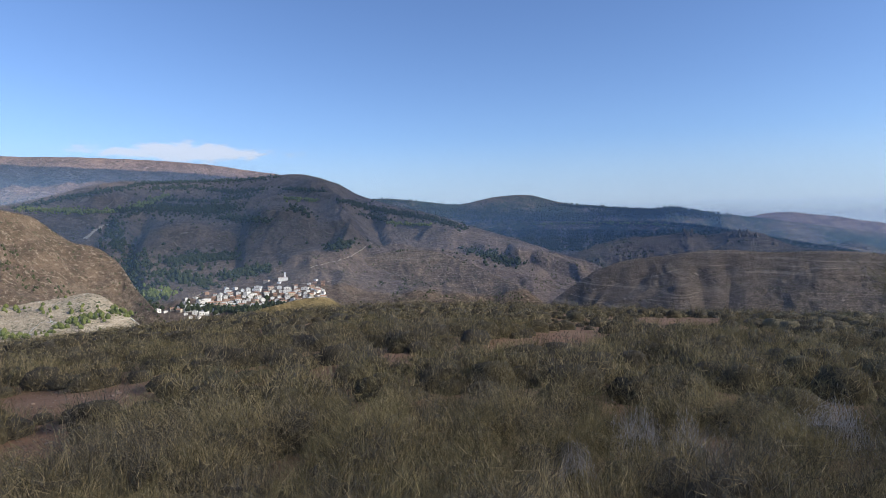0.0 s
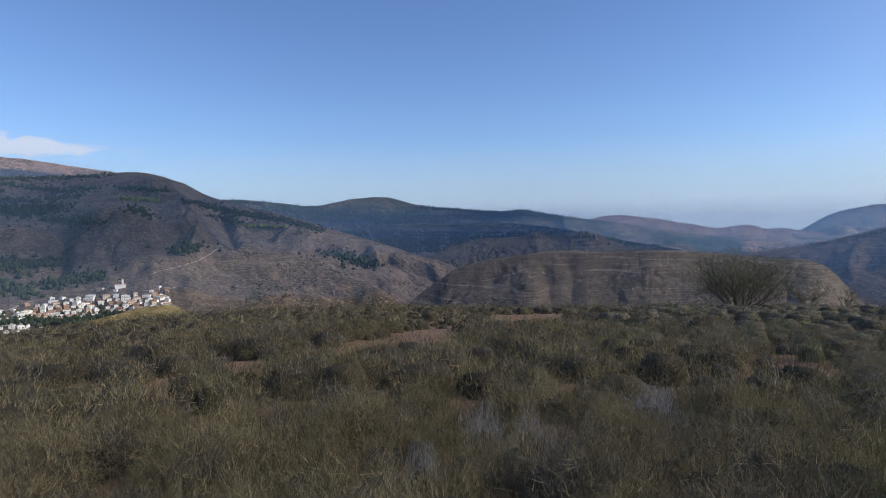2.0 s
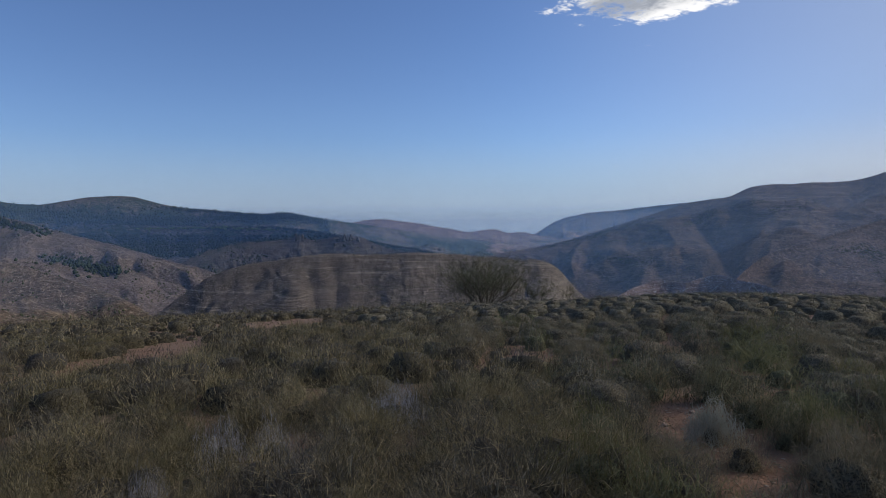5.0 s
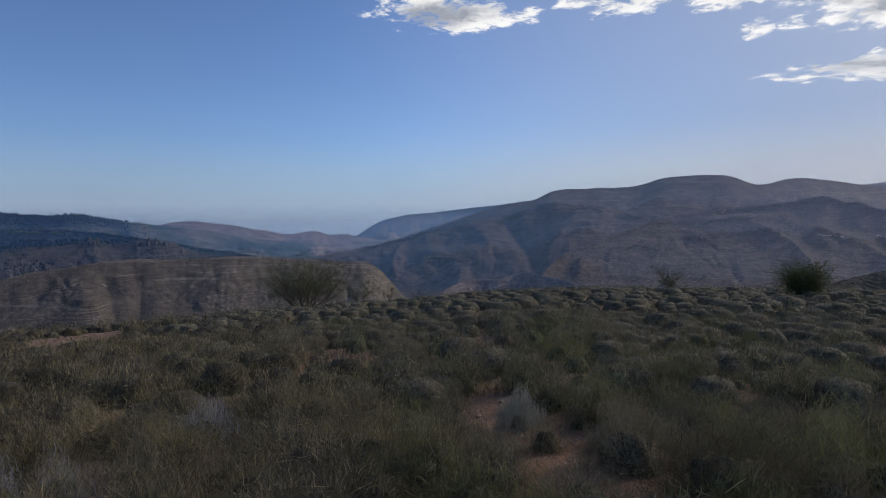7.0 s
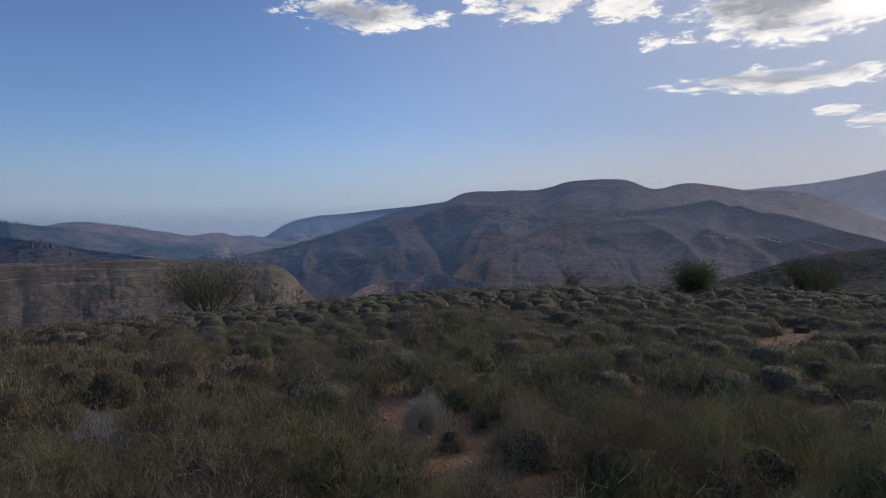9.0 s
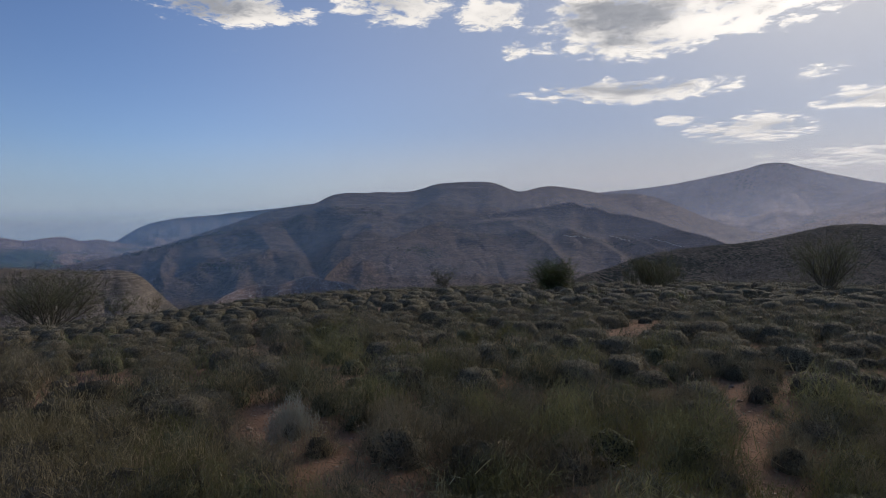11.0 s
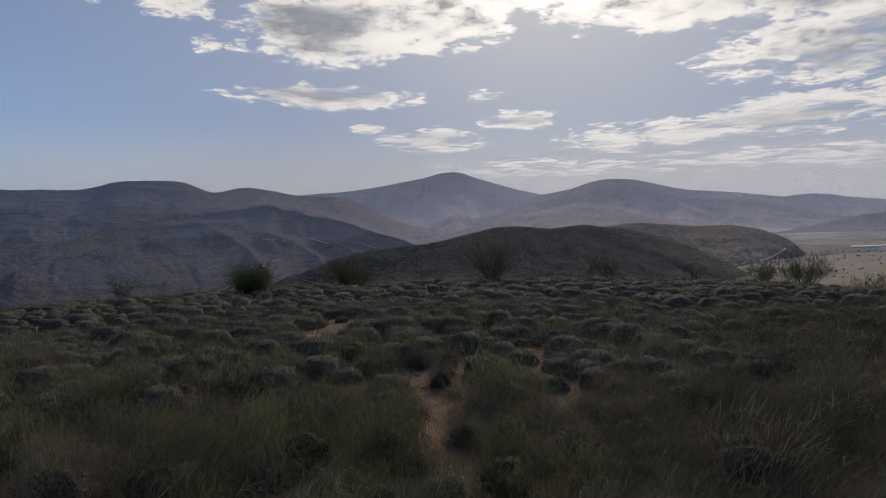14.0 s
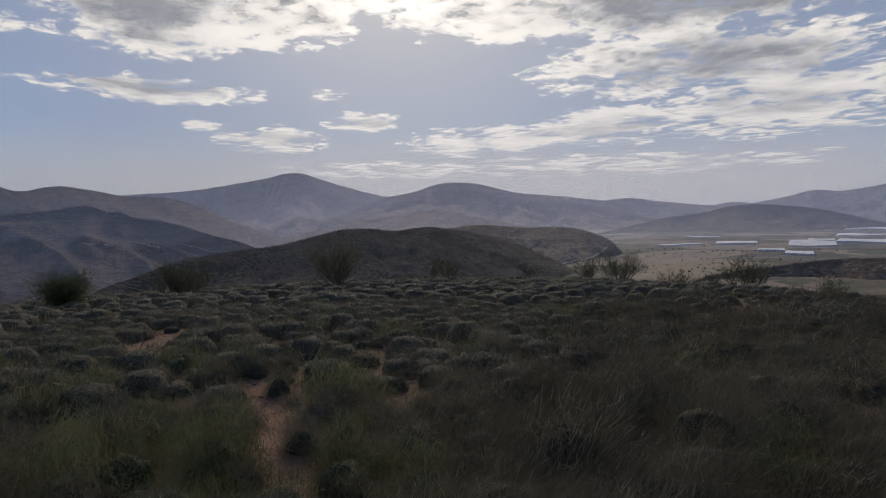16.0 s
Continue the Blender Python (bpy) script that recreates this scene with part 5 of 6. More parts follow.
deads = [cushion_meshes(400 + k, 0.28, 0.33, PALE, GRASS_BODY, 1500, 0.0028, 0.10, 0.72, 0.16, 0.4, 0.6) for k in range(2)]
LABELS = {"tuft": "arching olive and straw grass tuft on red earth", "tussock": "large windblown grey-green grass tussock with straw stalks", "cushion": "low rounded grey-green cushion shrub on red earth",
          "upright": "small upright dark green shrub on red earth", "yellow": "small yellow-green leafy shrub among darker ones", "silver": "silvery blue-grey shrub on the bare stony path", "dead": "dead shrub of pale grey dry twigs in the grass"}
STOCK = {"tuft": (tufts, 0.74, 0.37), "tussock": (tussocks, 0.84, 0.42), "cushion": (cushions, 0.64, 0.28), "upright": (uprights, 0.54, 0.34), "yellow": (yellows, 0.54, 0.34), "silver": (silvers, 0.54, 0.34), "dead": (deads, 0.56, 0.34)}


def plant(kind, p, turn, wide, tall, which):
    meshes, w, h = STOCK[kind]
    m = stand(*p, turn if kind != "tussock" else 0.3 * math.sin(turn), wide / w, tall / h * w / wide)
    (make_tuft if kind in ("tuft", "tussock") else make_shrub)(meshes[which % len(meshes)], m, LABELS[kind])


for k, (kind, kb, kr, wide, tall) in enumerate(SINGLES):
    px, py, pz = on_ground(kb, kr)
    plant(kind, (px, py, pz), k * 1.3, wide, tall, k)

x, y, z, r, b, grassy, rng = sow(2.3, 6.6, 0.40, 41, 0.18)
for i in np.argsort(r):
    grass = grassy[i] > rng.uniform(0.15, 0.85)
    kind = ("tussock" if b[i] < -104 else "tuft") if grass else ("cushion" if rng.uniform() < 0.45 else ("yellow" if rng.uniform() < 0.10 else "upright"))
    turn, size, which = rng.uniform(0, 6.28), rng.uniform(0.65, 1.3), int(rng.integers(6))
    if grass and rng.uniform() < 0.16:
        continue
    base = {"tuft": (0.74, 0.38), "tussock": (0.8, 0.40), "cushion": (0.55, 0.27), "upright": (0.48, 0.31), "yellow": (0.4, 0.26)}[kind]
    plant(kind, (x[i], y[i], z[i]), turn, base[0] * size, base[1] * (0.4 + 0.6 * size), which)


# further off the plants run together
def sweep(lo, hi, cell, seed, margin, grass_kinds, long_kinds, shrub_kinds, green_kinds):
    x, y, z, r, b, grassy, rng = sow(lo, hi, cell, seed, margin)
    green = 0.36 - 0.28 * smooth((r - 7) / 8) - 0.1 * smooth((-b - 85) / 15)
    pick = np.where(grassy > rng.uniform(0.15, 0.85, len(x)), np.where(b < -104, 1, 0), np.where(rng.uniform(0, 1, len(x)) > green, 2, 3))
    p = np.stack([x, y, z - 0.02], -1)
    size = 0.5 + 0.95 * rng.uniform(0, 1, len(x)) ** 1.2
    pick[(pick < 2) & (rng.uniform(0, 1, len(x)) < 0.36)] = 4
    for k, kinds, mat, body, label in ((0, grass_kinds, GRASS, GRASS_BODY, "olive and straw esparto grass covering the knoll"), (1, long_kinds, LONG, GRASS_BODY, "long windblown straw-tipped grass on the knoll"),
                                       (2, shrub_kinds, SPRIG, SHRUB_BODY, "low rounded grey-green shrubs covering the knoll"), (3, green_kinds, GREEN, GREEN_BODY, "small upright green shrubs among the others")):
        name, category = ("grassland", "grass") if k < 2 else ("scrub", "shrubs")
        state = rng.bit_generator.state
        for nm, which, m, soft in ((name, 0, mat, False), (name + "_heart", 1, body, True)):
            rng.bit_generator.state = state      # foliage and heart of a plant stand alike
            scatter(nm, p[pick == k], size[pick == k], [q[which] for q in kinds], m, label if which == 0 else "dense hearts darkened for inner shade: " + label, category, rng, soft)


k = np.random.default_rng(8)
sweep(6.6, 15, 0.42, 42, 0.07,
      [(both(brush(k, 680, 0.38, 0.36, 0.0056, 0.095, 1, 0.45, 0.12, 0.36), blades(k, 50, 0.42, 0.26, 0.7, 2.3, 0.0036, 3)), dome(k, 0.38, 0.36, 8, 3, 0.68)) for _ in range(6)],
      [(blown(both(brush(k, 420, 0.42, 0.36, 0.0058, 0.18, 1, 0.45, 0.15, 0.45), blades(k, 80, 0.58, 0.28, 0.6, 1.8, 0.0042, 3)), 0.6), dome(k, 0.42, 0.34, 8, 3, 0.56)) for _ in range(6)],
      [(brush(k, 620, 0.29, 0.26, 0.0056, 0.066, 1, 0.38, 0.08, 0.5), dome(k, 0.29, 0.26, 9, 4, 0.78)) for _ in range(6)],
      [(brush(k, 420, 0.25, 0.30, 0.0055, 0.09, 1, 0.68, 0.15, 0.4), dome(k, 0.25, 0.30, 7, 3, 0.55)) for _ in range(4)])
sweep(15, 38, 0.55, 43, 0.0,
      [(brush(k, 84, 0.38, 0.32, 0.014, 0.13, 1, 0.4, 0.13, 0.5), dome(k, 0.38, 0.32, 6, 2, 0.7)) for _ in range(6)],
      [(blown(brush(k, 84, 0.42, 0.36, 0.013, 0.2, 1, 0.45, 0.16, 0.45), 0.6), dome(k, 0.42, 0.32, 6, 2, 0.66)) for _ in range(6)],
      [(brush(k, 66, 0.32, 0.28, 0.012, 0.09, 1, 0.4, 0.11, 0.5), dome(k, 0.32, 0.28, 7, 3, 0.84)) for _ in range(6)],
      [(brush(k, 70, 0.26, 0.30, 0.014, 0.13, 1, 0.75, 0.15, 0.3), dome(k, 0.26, 0.29, 6, 2, 0.62)) for _ in range(4)])


# ---- broom bushes along the brow ----
def tube(points, radii, sides=5):
    p = np.array(points, float)
    d = np.gradient(p, axis=0)
    d /= np.linalg.norm(d, axis=1)[:, None]
    u = np.cross(d, np.array([0.3, 0.9, 0.2]))
    u /= np.linalg.norm(u, axis=1)[:, None]
    w = np.cross(d, u)
    a = np.arange(sides) * 2 * np.pi / sides
    v = p[:, None] + np.array(radii)[:, None, None] * (np.cos(a)[None, :, None] * u[:, None] + np.sin(a)[None, :, None] * w[:, None])
    f = []
    for i in range(len(p) - 1):
        for j in range(sides):
            m = (j + 1) % sides
            f += [(i * sides + j, i * sides + m, (i + 1) * sides + m), (i * sides + j, (i + 1) * sides + m, (i + 1) * sides + j)]
    return v.reshape(-1, 3), np.array(f)


HOLM = leafage("dark_green_leaves", (0.045, 0.058, 0.024), (0.12, 0.135, 0.055))


def broom(bearing, r, tall, wide, stems, cover, label, seed, reach=0.55, fine=0.014, mat=None, bottom=0.30, fluff=0.055):
    """A many-stemmed bush: tapering stems that fork, and a crown of fine upright twigs."""
    g = np.random.default_rng(seed)
    root = new("broom_bush")
    root.matrix_world = Matrix.Translation((*on_ground(bearing, r)[:2], on_ground(bearing, r)[2] - 0.05))
    twigs = int(1.35 * cover * tall * wide * 0.7 / (tall * 0.15 * fine * 0.6))
    tips = []
    for s in range(stems):
        a = 2 * math.pi * (s + g.uniform(-0.3, 0.3)) / stems
        out = wide * 0.5 * g.uniform(0.25, 0.95)
        top = tall * g.uniform(0.78, 0.92) * (1 - 0.55 * (out / (wide * 0.5)) ** 2)
        path = []
        for k in range(7):
            u = k / 6
            bow = u ** 0.8
            path.append((out * bow * math.cos(a) + 0.05 * tall * math.sin(4 * u + s) * u, out * bow * math.sin(a) + 0.05 * tall * math.cos(5 * u + s) * u, top * u ** 1.15))
        thick = 0.015 * tall * g.uniform(0.6, 1.0)
        sv, sf, at = [], [], 0
        for pts, t0 in [(path, thick)] + [([path[m], *(tuple(np.array(path[m]) + (np.array([math.cos(a + e), math.sin(a + e), 1.1]) * q * tall * 0.16)) for q in (1.0, 2.0))], thick * 0.55)
                                          for m, e in ((2, 0.9), (3, -1.0), (4, 0.7))]:
            v, f = tube(pts, np.linspace(t0, t0 * 0.25, len(pts)))
            sv.append(v)
            sf.append(f + at)
            at += len(v)
            tips += [np.array(p) for p in pts if p[2] > bottom * tall]
        stem = new("stem", mesh_of("stem", np.concatenate(sv), np.concatenate(sf), BARK, True))
        stem.parent = root
    tips = np.array(tips)
    base = tips[g.integers(len(tips), size=twigs)] + g.normal(0, fluff * tall, (twigs, 3))
    n = tall * 0.17 * g.uniform(0.4, 1.3, (twigs, 1))
    d = g.normal(0, 1, (twigs, 3)) * np.array([0.55, 0.55, 0.35]) + np.array([0, 0, reach]) + 0.5 * base * np.array([1, 1, 0]) / wide
    d /= np.linalg.norm(d, axis=1)[:, None]
    side = np.cross(d, g.normal(0, 1, (twigs, 3)))
    side *= 0.5 * fine / np.linalg.norm(side, axis=1)[:, None]
    mid = base + d * n * 0.5 + g.normal(0, 0.02 * tall, (twigs, 3))
    tip = base + d * n
    v = np.stack([base - side, base + side, mid - side * 0.8, mid + side * 0.8, tip], 1)
    f = (np.arange(twigs)[:, None, None] * 5 + np.array([(0, 1, 2), (1, 3, 2), (2, 3, 4)])[None]).reshape(-1, 3)
    crown = new("crown", mesh_of("crown", v.reshape(-1, 3), f, mat or BROOM))
    crown.parent = root
    return tagged(root, label, "bush", "broom bushes on the brow")


broom(-38.7, 33, 2.95, 4.1, 20, 1.45, "large spreading broom bush with many dark stems", 1, 0.35, 0.012, None, 0.26, 0.12)
broom(-43.6, 33, 1.5, 1.3, 4, 0.5, "small sparse broom bush beside the large one", 2)
broom(-46.0, 32, 1.2, 1.2, 3, 0.25, "thin bare-stemmed broom bush", 3)
broom(-71.0, 27, 1.35, 0.8, 4, 0.7, "thin wispy broom sapling on the brow", 4)
broom(-81.1, 24, 1.4, 0.95, 14, 7.0, "dense dark green rounded bush on the brow", 5, 0.35, 0.014, HOLM, 0.04, 0.12)
broom(-89.5, 27, 1.5, 2.5, 14, 1.5, "broad upright green broom thicket", 6, 1.3, 0.014, None, 0.15)
broom(-102.6, 27, 2.35, 2.1, 12, 1.1, "tall feathery broom bush with open stems", 7, 0.8, 0.012, None, 0.16, 0.10)
broom(-111.3, 28, 1.4, 0.45, 3, 0.9, "slender upright broom bush", 8, 1.2)
broom(-112.8, 28, 1.6, 0.95, 5, 0.7, "slender open broom bush on the brow", 9, 1.2)
broom(-119.8, 30, 1.15, 0.6, 4, 0.7, "small wispy broom sapling", 10, 1.0)
broom(-125.1, 31, 1.4, 1.1, 8, 0.95, "upright dark broom bush on the brow", 11, 1.1)
broom(-127.9, 31, 1.75, 2.1, 12, 0.9, "fan-shaped dark broom bush on the brow", 12, 1.0)
broom(-132.6, 31, 0.95, 2.0, 10, 0.4, "low sparse broom growth", 13, 0.9)
broom(-135.5, 31, 0.95, 0.8, 4, 0.5, "small thin broom bush", 14, 0.9)
broom(-137.9, 29, 1.6, 2.0, 12, 0.85, "rounded dark broom bush at the knoll's edge", 15, 0.9)
broom(-144.0, 27, 0.95, 1.3, 6, 0.5, "low ragged broom bush", 16, 0.8)


# ---- the village below the broad hill ----
def plaster(name, base):
    return material(name, lambda n: (n.mix(n.span(n.noise(place(n), 0.5, 5.0, 0.65), 0.35, 0.7), base, tuple(0.82 * k for k in base)), None), 0.9)


WALLS = [plaster("white_plaster", (0.80, 0.79, 0.76)), plaster("white_lime_wall", (0.74, 0.73, 0.70)), plaster("cream_plaster", (0.58, 0.49, 0.38)), plaster("brick_wall", (0.40, 0.26, 0.18))]
TILES = material("roof_tiles", lambda n: (n.mix(n.noise(place(n), 0.8, 5.0, 0.7), (0.34, 0.17, 0.10), (0.46, 0.30, 0.21)), None), 0.9)
FLAT = plaster("flat_grey_roof", (0.42, 0.40, 0.37))
DARK_GLASS = material("dark_window", lambda n: ((0.03, 0.035, 0.04), None), 0.15)


def box(bm, x0, x1, y0, y1, z0, z1):
    c = [bm.verts.new(p) for p in ((x0, y0, z0), (x1, y0, z0), (x1, y1, z0), (x0, y1, z0), (x0, y0, z1), (x1, y0, z1), (x1, y1, z1), (x0, y1, z1))]
    for q in ((0, 3, 2, 1), (4, 5, 6, 7), (0, 1, 5, 4), (1, 2, 6, 5), (2, 3, 7, 6), (3, 0, 4, 7)):
        bm.faces.new([c[i] for i in q])


def house(w, d, h, wall_mat, pitched, rng):
    """A village house, its front towards -y, with windows set into the wall."""
    root = new("village_house")
    bm = bmesh.new()
    box(bm, -w / 2, w / 2, -d / 2, d / 2, -5, h)
    if pitched:
        g = [bm.verts.new(p) for p in ((-w / 2, -d / 2, h), (-w / 2, d / 2, h), (-w / 2, 0, h + d * 0.22), (w / 2, -d / 2, h), (w / 2, d / 2, h), (w / 2, 0, h + d * 0.22))]
        bm.faces.new((g[0], g[2], g[1]))
        bm.faces.new((g[3], g[4], g[5]))
    part("wall", bm, wall_mat, root)
    bm = bmesh.new()
    if pitched:
        for s in (-1, 1):
            e, k = 0.35, d * 0.22
            q = [bm.verts.new(p) for p in ((-w / 2 - e, s * (d / 2 + e), h - 0.12), (w / 2 + e, s * (d / 2 + e), h - 0.12), (w / 2 + e, 0, h + k + 0.08), (-w / 2 - e, 0, h + k + 0.08))]
            t = [bm.verts.new(v.co + Vector((0, 0, 0.25))) for v in q]
            for f in ((q[0], q[1], q[2], q[3]), (t[3], t[2], t[1], t[0]), *((q[i], q[(i + 1) % 4], t[(i + 1) % 4], t[i]) for i in range(4))):
                bm.faces.new(f)
    else:
        box(bm, -w / 2 + 0.3, w / 2 - 0.3, -d / 2 + 0.3, d / 2 - 0.3, h + 0.02, h + 0.3)
        box(bm, -w / 4, w / 8, 0, d / 3, h + 0.31, h + 2.2)
    part("roof", bm, TILES if pitched else FLAT, root, "terracotta tiled roof" if pitched else "flat grey roof")
    for z in np.arange(1.2, h - 1.2, 2.9):
        for x in np.arange(-w / 2 + 1.6, w / 2 - 1.0, 3.0):
            if rng.uniform() < 0.8:
                bm = bmesh.new()
                box(bm, x - 0.5, x + 0.5, -d / 2 - 0.06, -d / 2 + 0.1, z, z + 1.4)
                part("window", bm, DARK_GLASS, root)
    return tagged(root, ("white plastered village house with terracotta roof" if pitched else "white flat-roofed village house with small windows") if wall_mat in WALLS[:2] else
                  "cream or brick village house among the white ones", "house", "village houses")


def at_height(patch, bearing, degrees):
    """The place on a slope that stands that many degrees over the eye at a bearing."""
    b, v = patch
    i = int(np.clip(np.searchsorted(b, bearing), 0, len(b) - 1))
    col = v[:, i]
    e = np.degrees(np.arctan2(col[:, 2] - EYE, np.hypot(col[:, 0], col[:, 1])))
    return col[int(np.argmin(np.abs(e - degrees)))]


def facing(p, turn=0.0):
    """Stands at p with its front towards the knoll."""
    return Matrix.Translation(p) @ Matrix.Rotation(math.atan2(-p[0], p[1]) + turn, 4, "Z")


rng = np.random.default_rng(17)
models = [house(w, d, h, WALLS[k], p, rng) for w, d, h, k, p in ((7, 6, 5, 0, False), (10, 7, 5.5, 0, True), (6, 6, 4.5, 1, True), (12, 7, 5, 0, False), (8, 6, 6.5, 1, False), (9, 7, 5, 2, True), (7, 6, 4.5, 3, True))]
line = ([10.5, 12, 15, 17.5, 19.4, 21, 22.8], [-6.1, -6.15, -6.3, -6.3, -6.45, -6.8, -7.2])
spots = []
for k in range(1200):
    hb = rng.uniform(11.0, 22.8)
    he = float(curve(np.array([hb]), *line)[0]) + rng.normal(0, 0.36)
    p = at_height(VILLAGE_HILL, hb, he)
    if all(np.hypot(*(p - q)[:2]) > 7.0 for q in spots):
        spots.append(p)
    if len(spots) >= 135:
        break
for hb, he in ((25.6, -7.7), (25.0, -7.5), (26.2, -7.8), (24.6, -5.2), (24.2, -7.1), (23.6, -6.9), (23.2, -7.2), (24.8, -7.0), (22.9, -6.8), (25.8, -7.3)):
    spots.append(at_height(VILLAGE_HILL, hb, he))
for k, p in enumerate(spots):
    m = facing(p, rng.normal(0, 0.35)) @ Matrix.Diagonal((rng.uniform(0.75, 1.0), 0.9, rng.uniform(0.55, 0.85), 1.0))
    which = int(rng.choice(7, p=[0.22, 0.11, 0.11, 0.14, 0.16, 0.15, 0.11]))
    if k < len(models):
        models[k].matrix_world = m
    else:
        copy_thing(models[which], m)

# the church on its rise: hall, tower and belfry
p = at_height(VILLAGE_HILL, 14.5, -4.95)
church = new("church")
church.matrix_world = facing(p) @ Matrix.Diagonal((0.75, 0.75, 0.75, 1.0))
bm = bmesh.new()
box(bm, -9, 9, -4, 4, -5, 6.5)
part("hall", bm, WALLS[0], church)
bm = bmesh.new()
box(bm, -9.5, 9.5, -4.5, 4.5, 6.5, 6.9)
part("roof", bm, TILES, church, "terracotta tiled roof")
bm = bmesh.new()
box(bm, 2.0, 5.5, -1.75, 1.75, 6.9, 13.5)
box(bm, 2.6, 4.9, -1.15, 1.15, 13.5, 16)
part("tower", bm, WALLS[0], church)
tagged(church, "small white church with a square tower above the village", "church")

# ---- plastic greenhouses on the plain ----
FILM = material("greenhouse_film", lambda n: (n.mix(n.noise(place(n), 0.05, 4.0), (0.62, 0.61, 0.60), (0.78, 0.77, 0.75)), None), 0.45)


def greenhouse(bearing0, bearing1, near, far, label):
    """A long film-covered house of many low spans that follows the lie of the land."""
    mid, deep = (bearing0 + bearing1) / 2, far - near
    c = way(mid) * (near + deep / 2)
    w = abs(radians(bearing1 - bearing0)) * (near + deep / 2)
    root = new("greenhouse")
    root.matrix_world = facing((c.x, c.y, float(ground_height(np.array([c.x]), np.array([c.y]))[0])))

    def lie(x, y):
        q = root.matrix_world @ Vector((x, y, 0))
        return float(ground_height(np.array([q.x]), np.array([q.y]))[0]) - q.z
    bays = max(4, int(w / 9))
    xs, ys = [-w / 2 + w * k / (2 * bays) for k in range(2 * bays + 1)], [-deep / 2 + deep * k / 4 for k in range(5)]
    bm = bmesh.new()
    top = [[bm.verts.new((x, y, lie(x, y) + (2.9 if k % 2 else 2.5))) for k, x in enumerate(xs)] for y in ys]
    for a, b in zip(top, top[1:]):
        for k in range(len(xs) - 1):
            bm.faces.new((a[k], a[k + 1], b[k + 1], b[k]))
    part("roof", bm, FILM, root)
    bm = bmesh.new()
    rim = [(x, ys[0]) for x in xs] + [(xs[-1], y) for y in ys[1:]] + [(x, ys[-1]) for x in xs[-2::-1]] + [(xs[0], y) for y in ys[-2:0:-1]]
    low, high = [[bm.verts.new((x * 0.999, y * 0.999, lie(x, y) + h)) for x, y in rim] for h in (-1.5, 2.4)]
    for k in range(len(rim)):
        m = (k + 1) % len(rim)
        bm.faces.new((low[k], low[m], high[m], high[k]))
    part("wall", bm, FILM, root)
    return tagged(root, label, "greenhouse", "greenhouses on the plain")


for b0, b1, near, far in ((-133.4, -136.1, 1760, 1960), (-131.2, -134.6, 1415, 1450), (-135.8, -138.9, 1420, 1500), (-138.9, -140.9, 1050, 1150), (-140.9, -142.9, 980, 1040), (-141.2, -144.4, 1390, 1530),
                          (-144.5, -150.0, 1480, 1800), (-144.4, -149.5, 2040, 2230), (-142.5, -144.3, 1600, 1680), (-145.0, -149.5, 2560, 2850)):
    greenhouse(b0, b1, near, far, "long low white plastic greenhouse on the plain")


# ---- tracks and scars on the slopes ----
DUST = material("pale_dust", lambda n: (n.mix(n.noise(place(n), 0.12, 6.0, 0.7), (0.34, 0.27, 0.19), (0.50, 0.42, 0.32)), None), 1.0)


def ribbon(name, patch, knots, wide, label, seed=1):
    """A worn strip that climbs a slope through (bearing, degrees over the eye)."""
    k = np.linspace(0, len(knots) - 1, 90)
    kb, ke = curve(k, range(len(knots)), [q[0] for q in knots]), curve(k, range(len(knots)), [q[1] for q in knots])
    ke = ke + 0.05 * fbm(k * 3.0, k * 0, 3, seed)
    p = np.array([at_height(patch, a, e) for a, e in zip(kb, ke)])
    for _ in range(3):
        p[1:-1] = (p[:-2] + 2 * p[1:-1] + p[2:]) / 4
    d = np.gradient(p[:, :2], axis=0)
    d /= np.linalg.norm(d, axis=1)[:, None] + 1e-6
    n = np.stack([-d[:, 1], d[:, 0]], -1) * (wide * (0.6 + 0.8 * np.abs(fbm(k * 2.1, k * 0, 3, seed + 4))))[:, None]
    v = np.stack([np.c_[p[:, :2] - n, p[:, 2] + 0.6], np.c_[p[:, :2] + n, p[:, 2] + 0.6]], 0).reshape(-1, 3)
    ob = new(name, mesh_of(name, v, grid_faces(2, len(p)), DUST, True))
    tagged(ob, label, "track", kind="structure")


ribbon("track_hill", VILLAGE_HILL, [(13.4, -4.1), (11.5, -3.7), (9.5, -3.2), (8.2, -2.8), (7.0, -2.0)], 2.0, "pale dirt track climbing the brown hill", 1)
ribbon("track_village", VILLAGE_HILL, [(22.6, -6.2), (20, -5.4), (17, -5.6), (14, -5.3), (11, -5.2), (9.4, -4.9)], 2.2, "pale dirt track above the village", 2)
ribbon("scar_hill", VILLAGE_HILL, [(28.2, 0.48), (29.2, -0.09), (30.0, -0.84)], 7.0, "pale eroded rock scar on the hillside", 3)
ribbon("track_rocky", ROCKY, [(-11.5, -6.7), (-14.0, -6.18), (-16.5, -5.55), (-18.8, -5.03), (-20.7, -4.43)], 0.45, "pale path slanting up the rocky ridge", 5)
ribbon("track_rocky", ROCKY, [(-11.5, -6.7), (-14.0, -7.2), (-16.5, -7.05), (-19.8, -7.2), (-22.5, -7.3)], 0.4, "pale path along the rocky ridge's foot", 6)
ribbon("field_inner", INNER, [(-81.9, -1.35), (-83.4, -1.5), (-84.9, -1.7)], 9.0, "pale tilled field on the brown spur", 8)
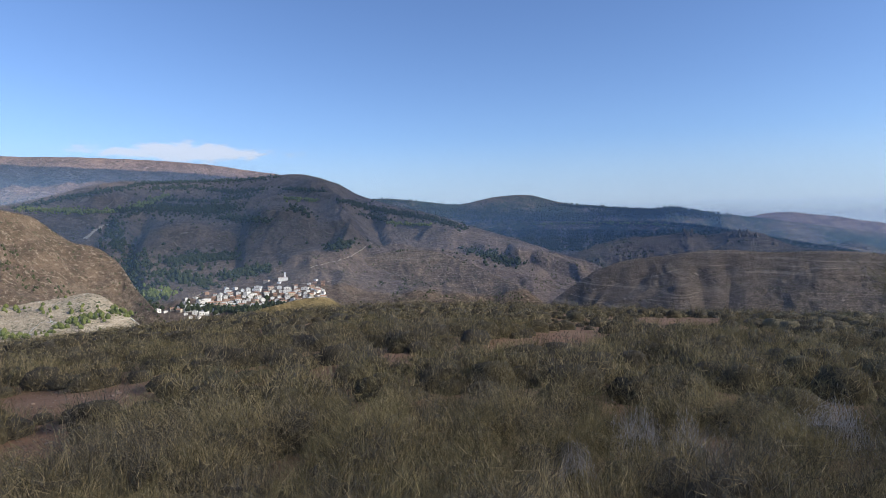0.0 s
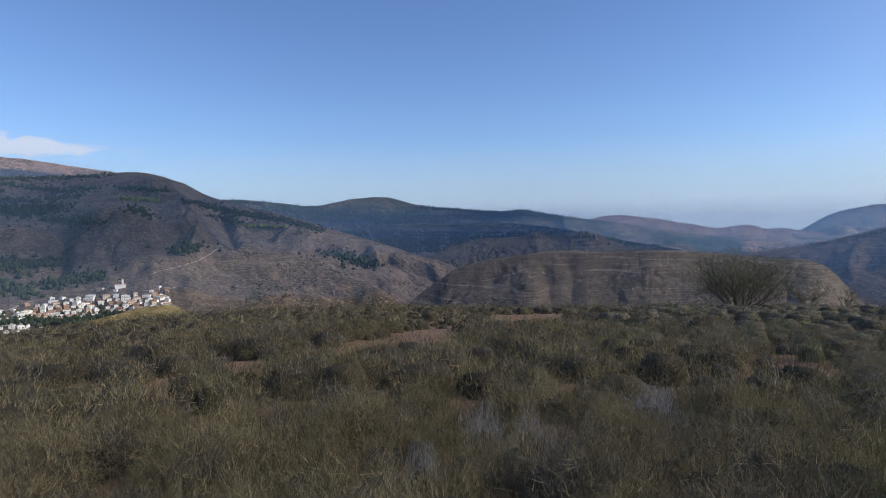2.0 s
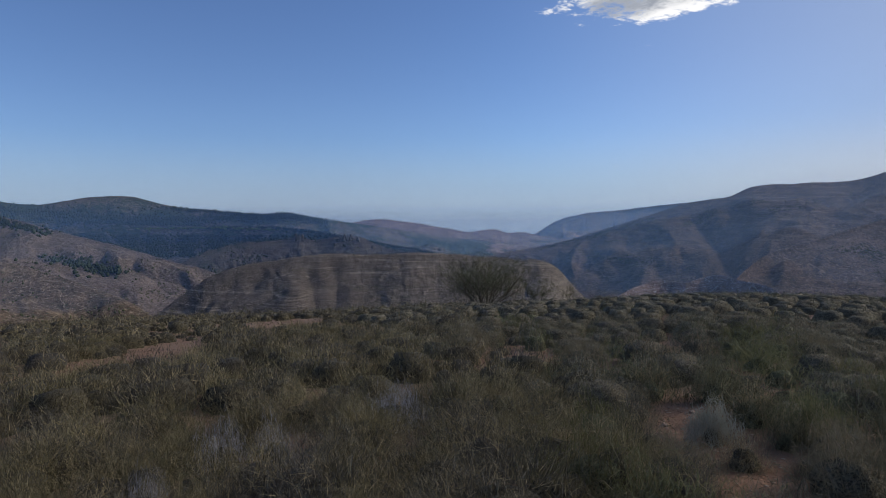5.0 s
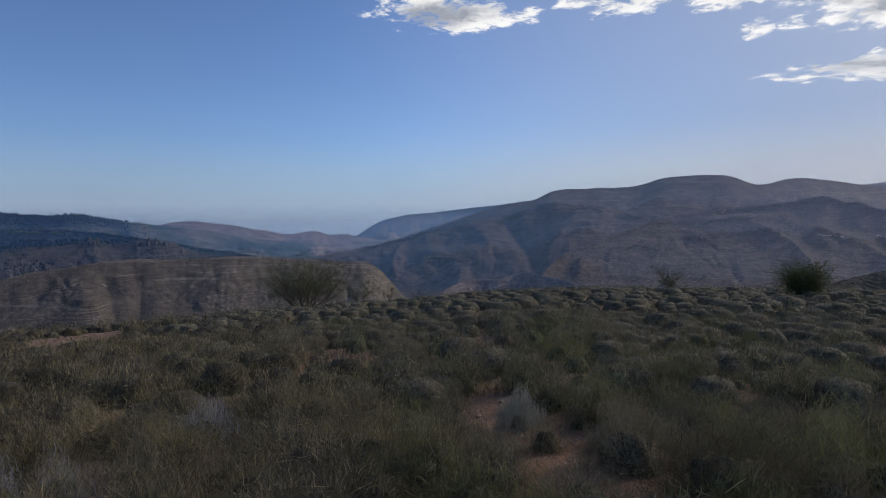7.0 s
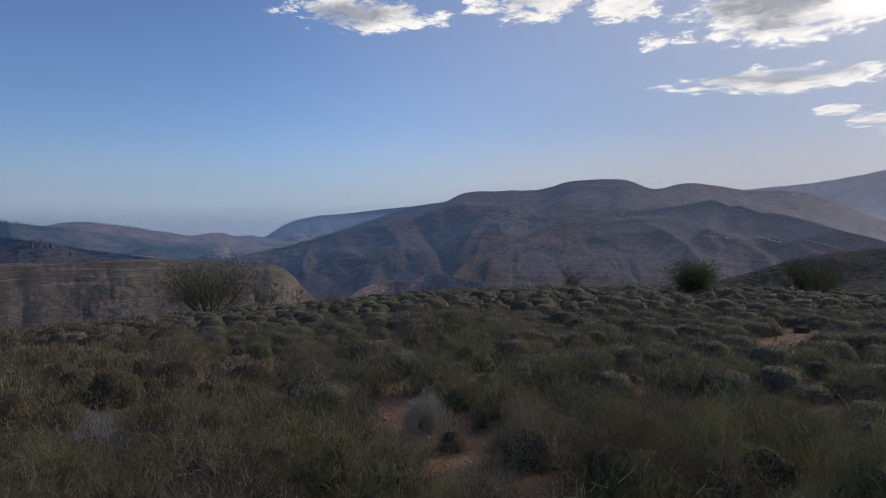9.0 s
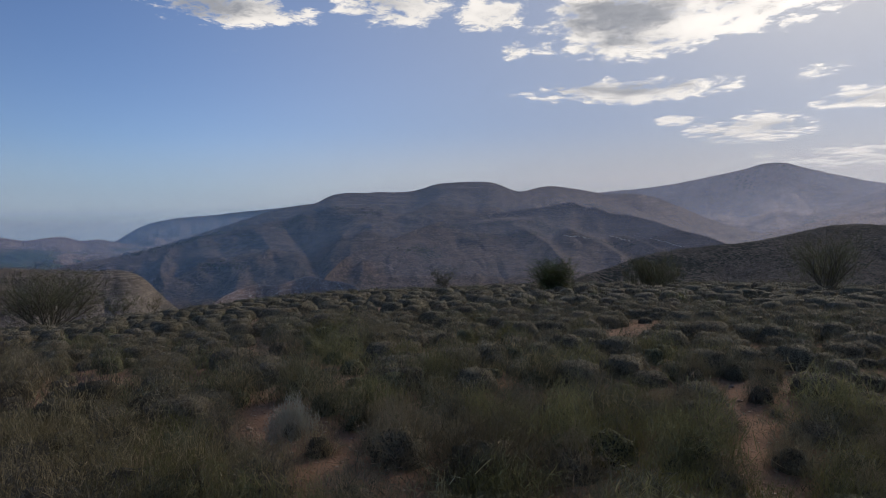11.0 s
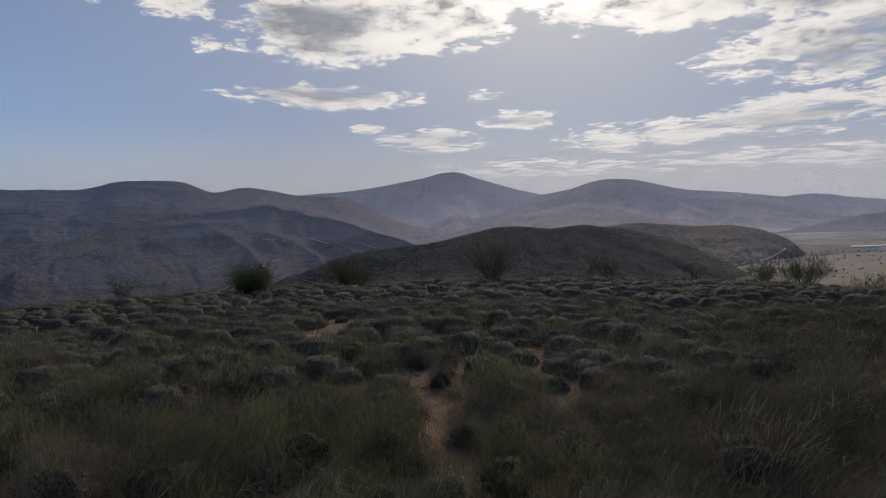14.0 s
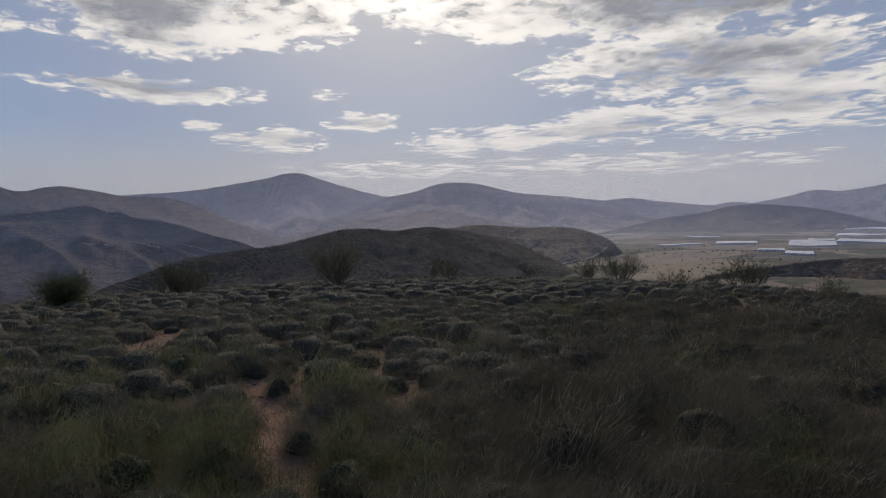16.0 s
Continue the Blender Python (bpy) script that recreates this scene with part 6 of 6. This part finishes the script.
ribbon("field_inner", INNER, [(-85.8, -1.41), (-86.8, -1.65), (-87.7, -1.92)], 6.0, "pale bare strip on the brown spur", 9)
ribbon("field_inner", INNER, [(-89.2, -1.6), (-90.6, -2.0), (-92.1, -2.43)], 6.0, "pale bare strip low on the brown spur", 10)
ribbon("road_plain", BEYOND, [(-121.0, -4.9), (-122.4, -4.3), (-123.7, -3.9), (-125.3, -3.6), (-126.4, -3.0), (-126.9, -2.6)], 2.0, "pale dirt road winding round the hill", 7)


# ---- stones on the bare earth ----
STONE = material("pale_stone", lambda n: (n.mix(n.noise(place(n), 30.0, 5.0, 0.7), (0.26, 0.165, 0.11), (0.42, 0.31, 0.23)), n.bump(n.noise(place(n), 60.0), 0.5, 0.01)), 0.9)


def stone_mesh(seed):
    g = np.random.default_rng(seed)
    bm = bmesh.new()
    bmesh.ops.create_icosphere(bm, subdivisions=1, radius=1.0)
    for v in bm.verts:
        v.co = Vector((v.co.x * 1.2, v.co.y * 0.9, v.co.z * 0.55)) * float(g.uniform(0.7, 1.15))
    me = bpy.data.meshes.new("stone")
    bm.to_mesh(me)
    bm.free()
    me.materials.append(STONE)
    return me


stones = [stone_mesh(k) for k in range(5)]
rng = np.random.default_rng(23)
for k in range(290):
    pb, pr, w, d = PATCHES[int(rng.choice(len(PATCHES), p=np.array([q[2] * q[3] + 0.1 for q in PATCHES]) / sum(q[2] * q[3] + 0.1 for q in PATCHES)))]
    a, q = rng.uniform(0, 6.283), math.sqrt(rng.uniform(0, 1)) * 1.15
    sx, sy, sz = on_ground(pb + math.degrees(w * q * math.cos(a) / pr), pr + d * q * math.sin(a))
    size = 0.012 + 0.035 * rng.uniform() ** 3
    ob = new("stone", stones[int(rng.integers(5))])
    ob.matrix_world = Matrix.LocRotScale((sx, sy, sz + size * 0.2), Euler((rng.uniform(-0.3, 0.3), rng.uniform(-0.3, 0.3), rng.uniform(0, 6.28))), (size, size, size))
    tagged(ob, "small pale angular stone on the red earth", "stone", "stones on bare earth")
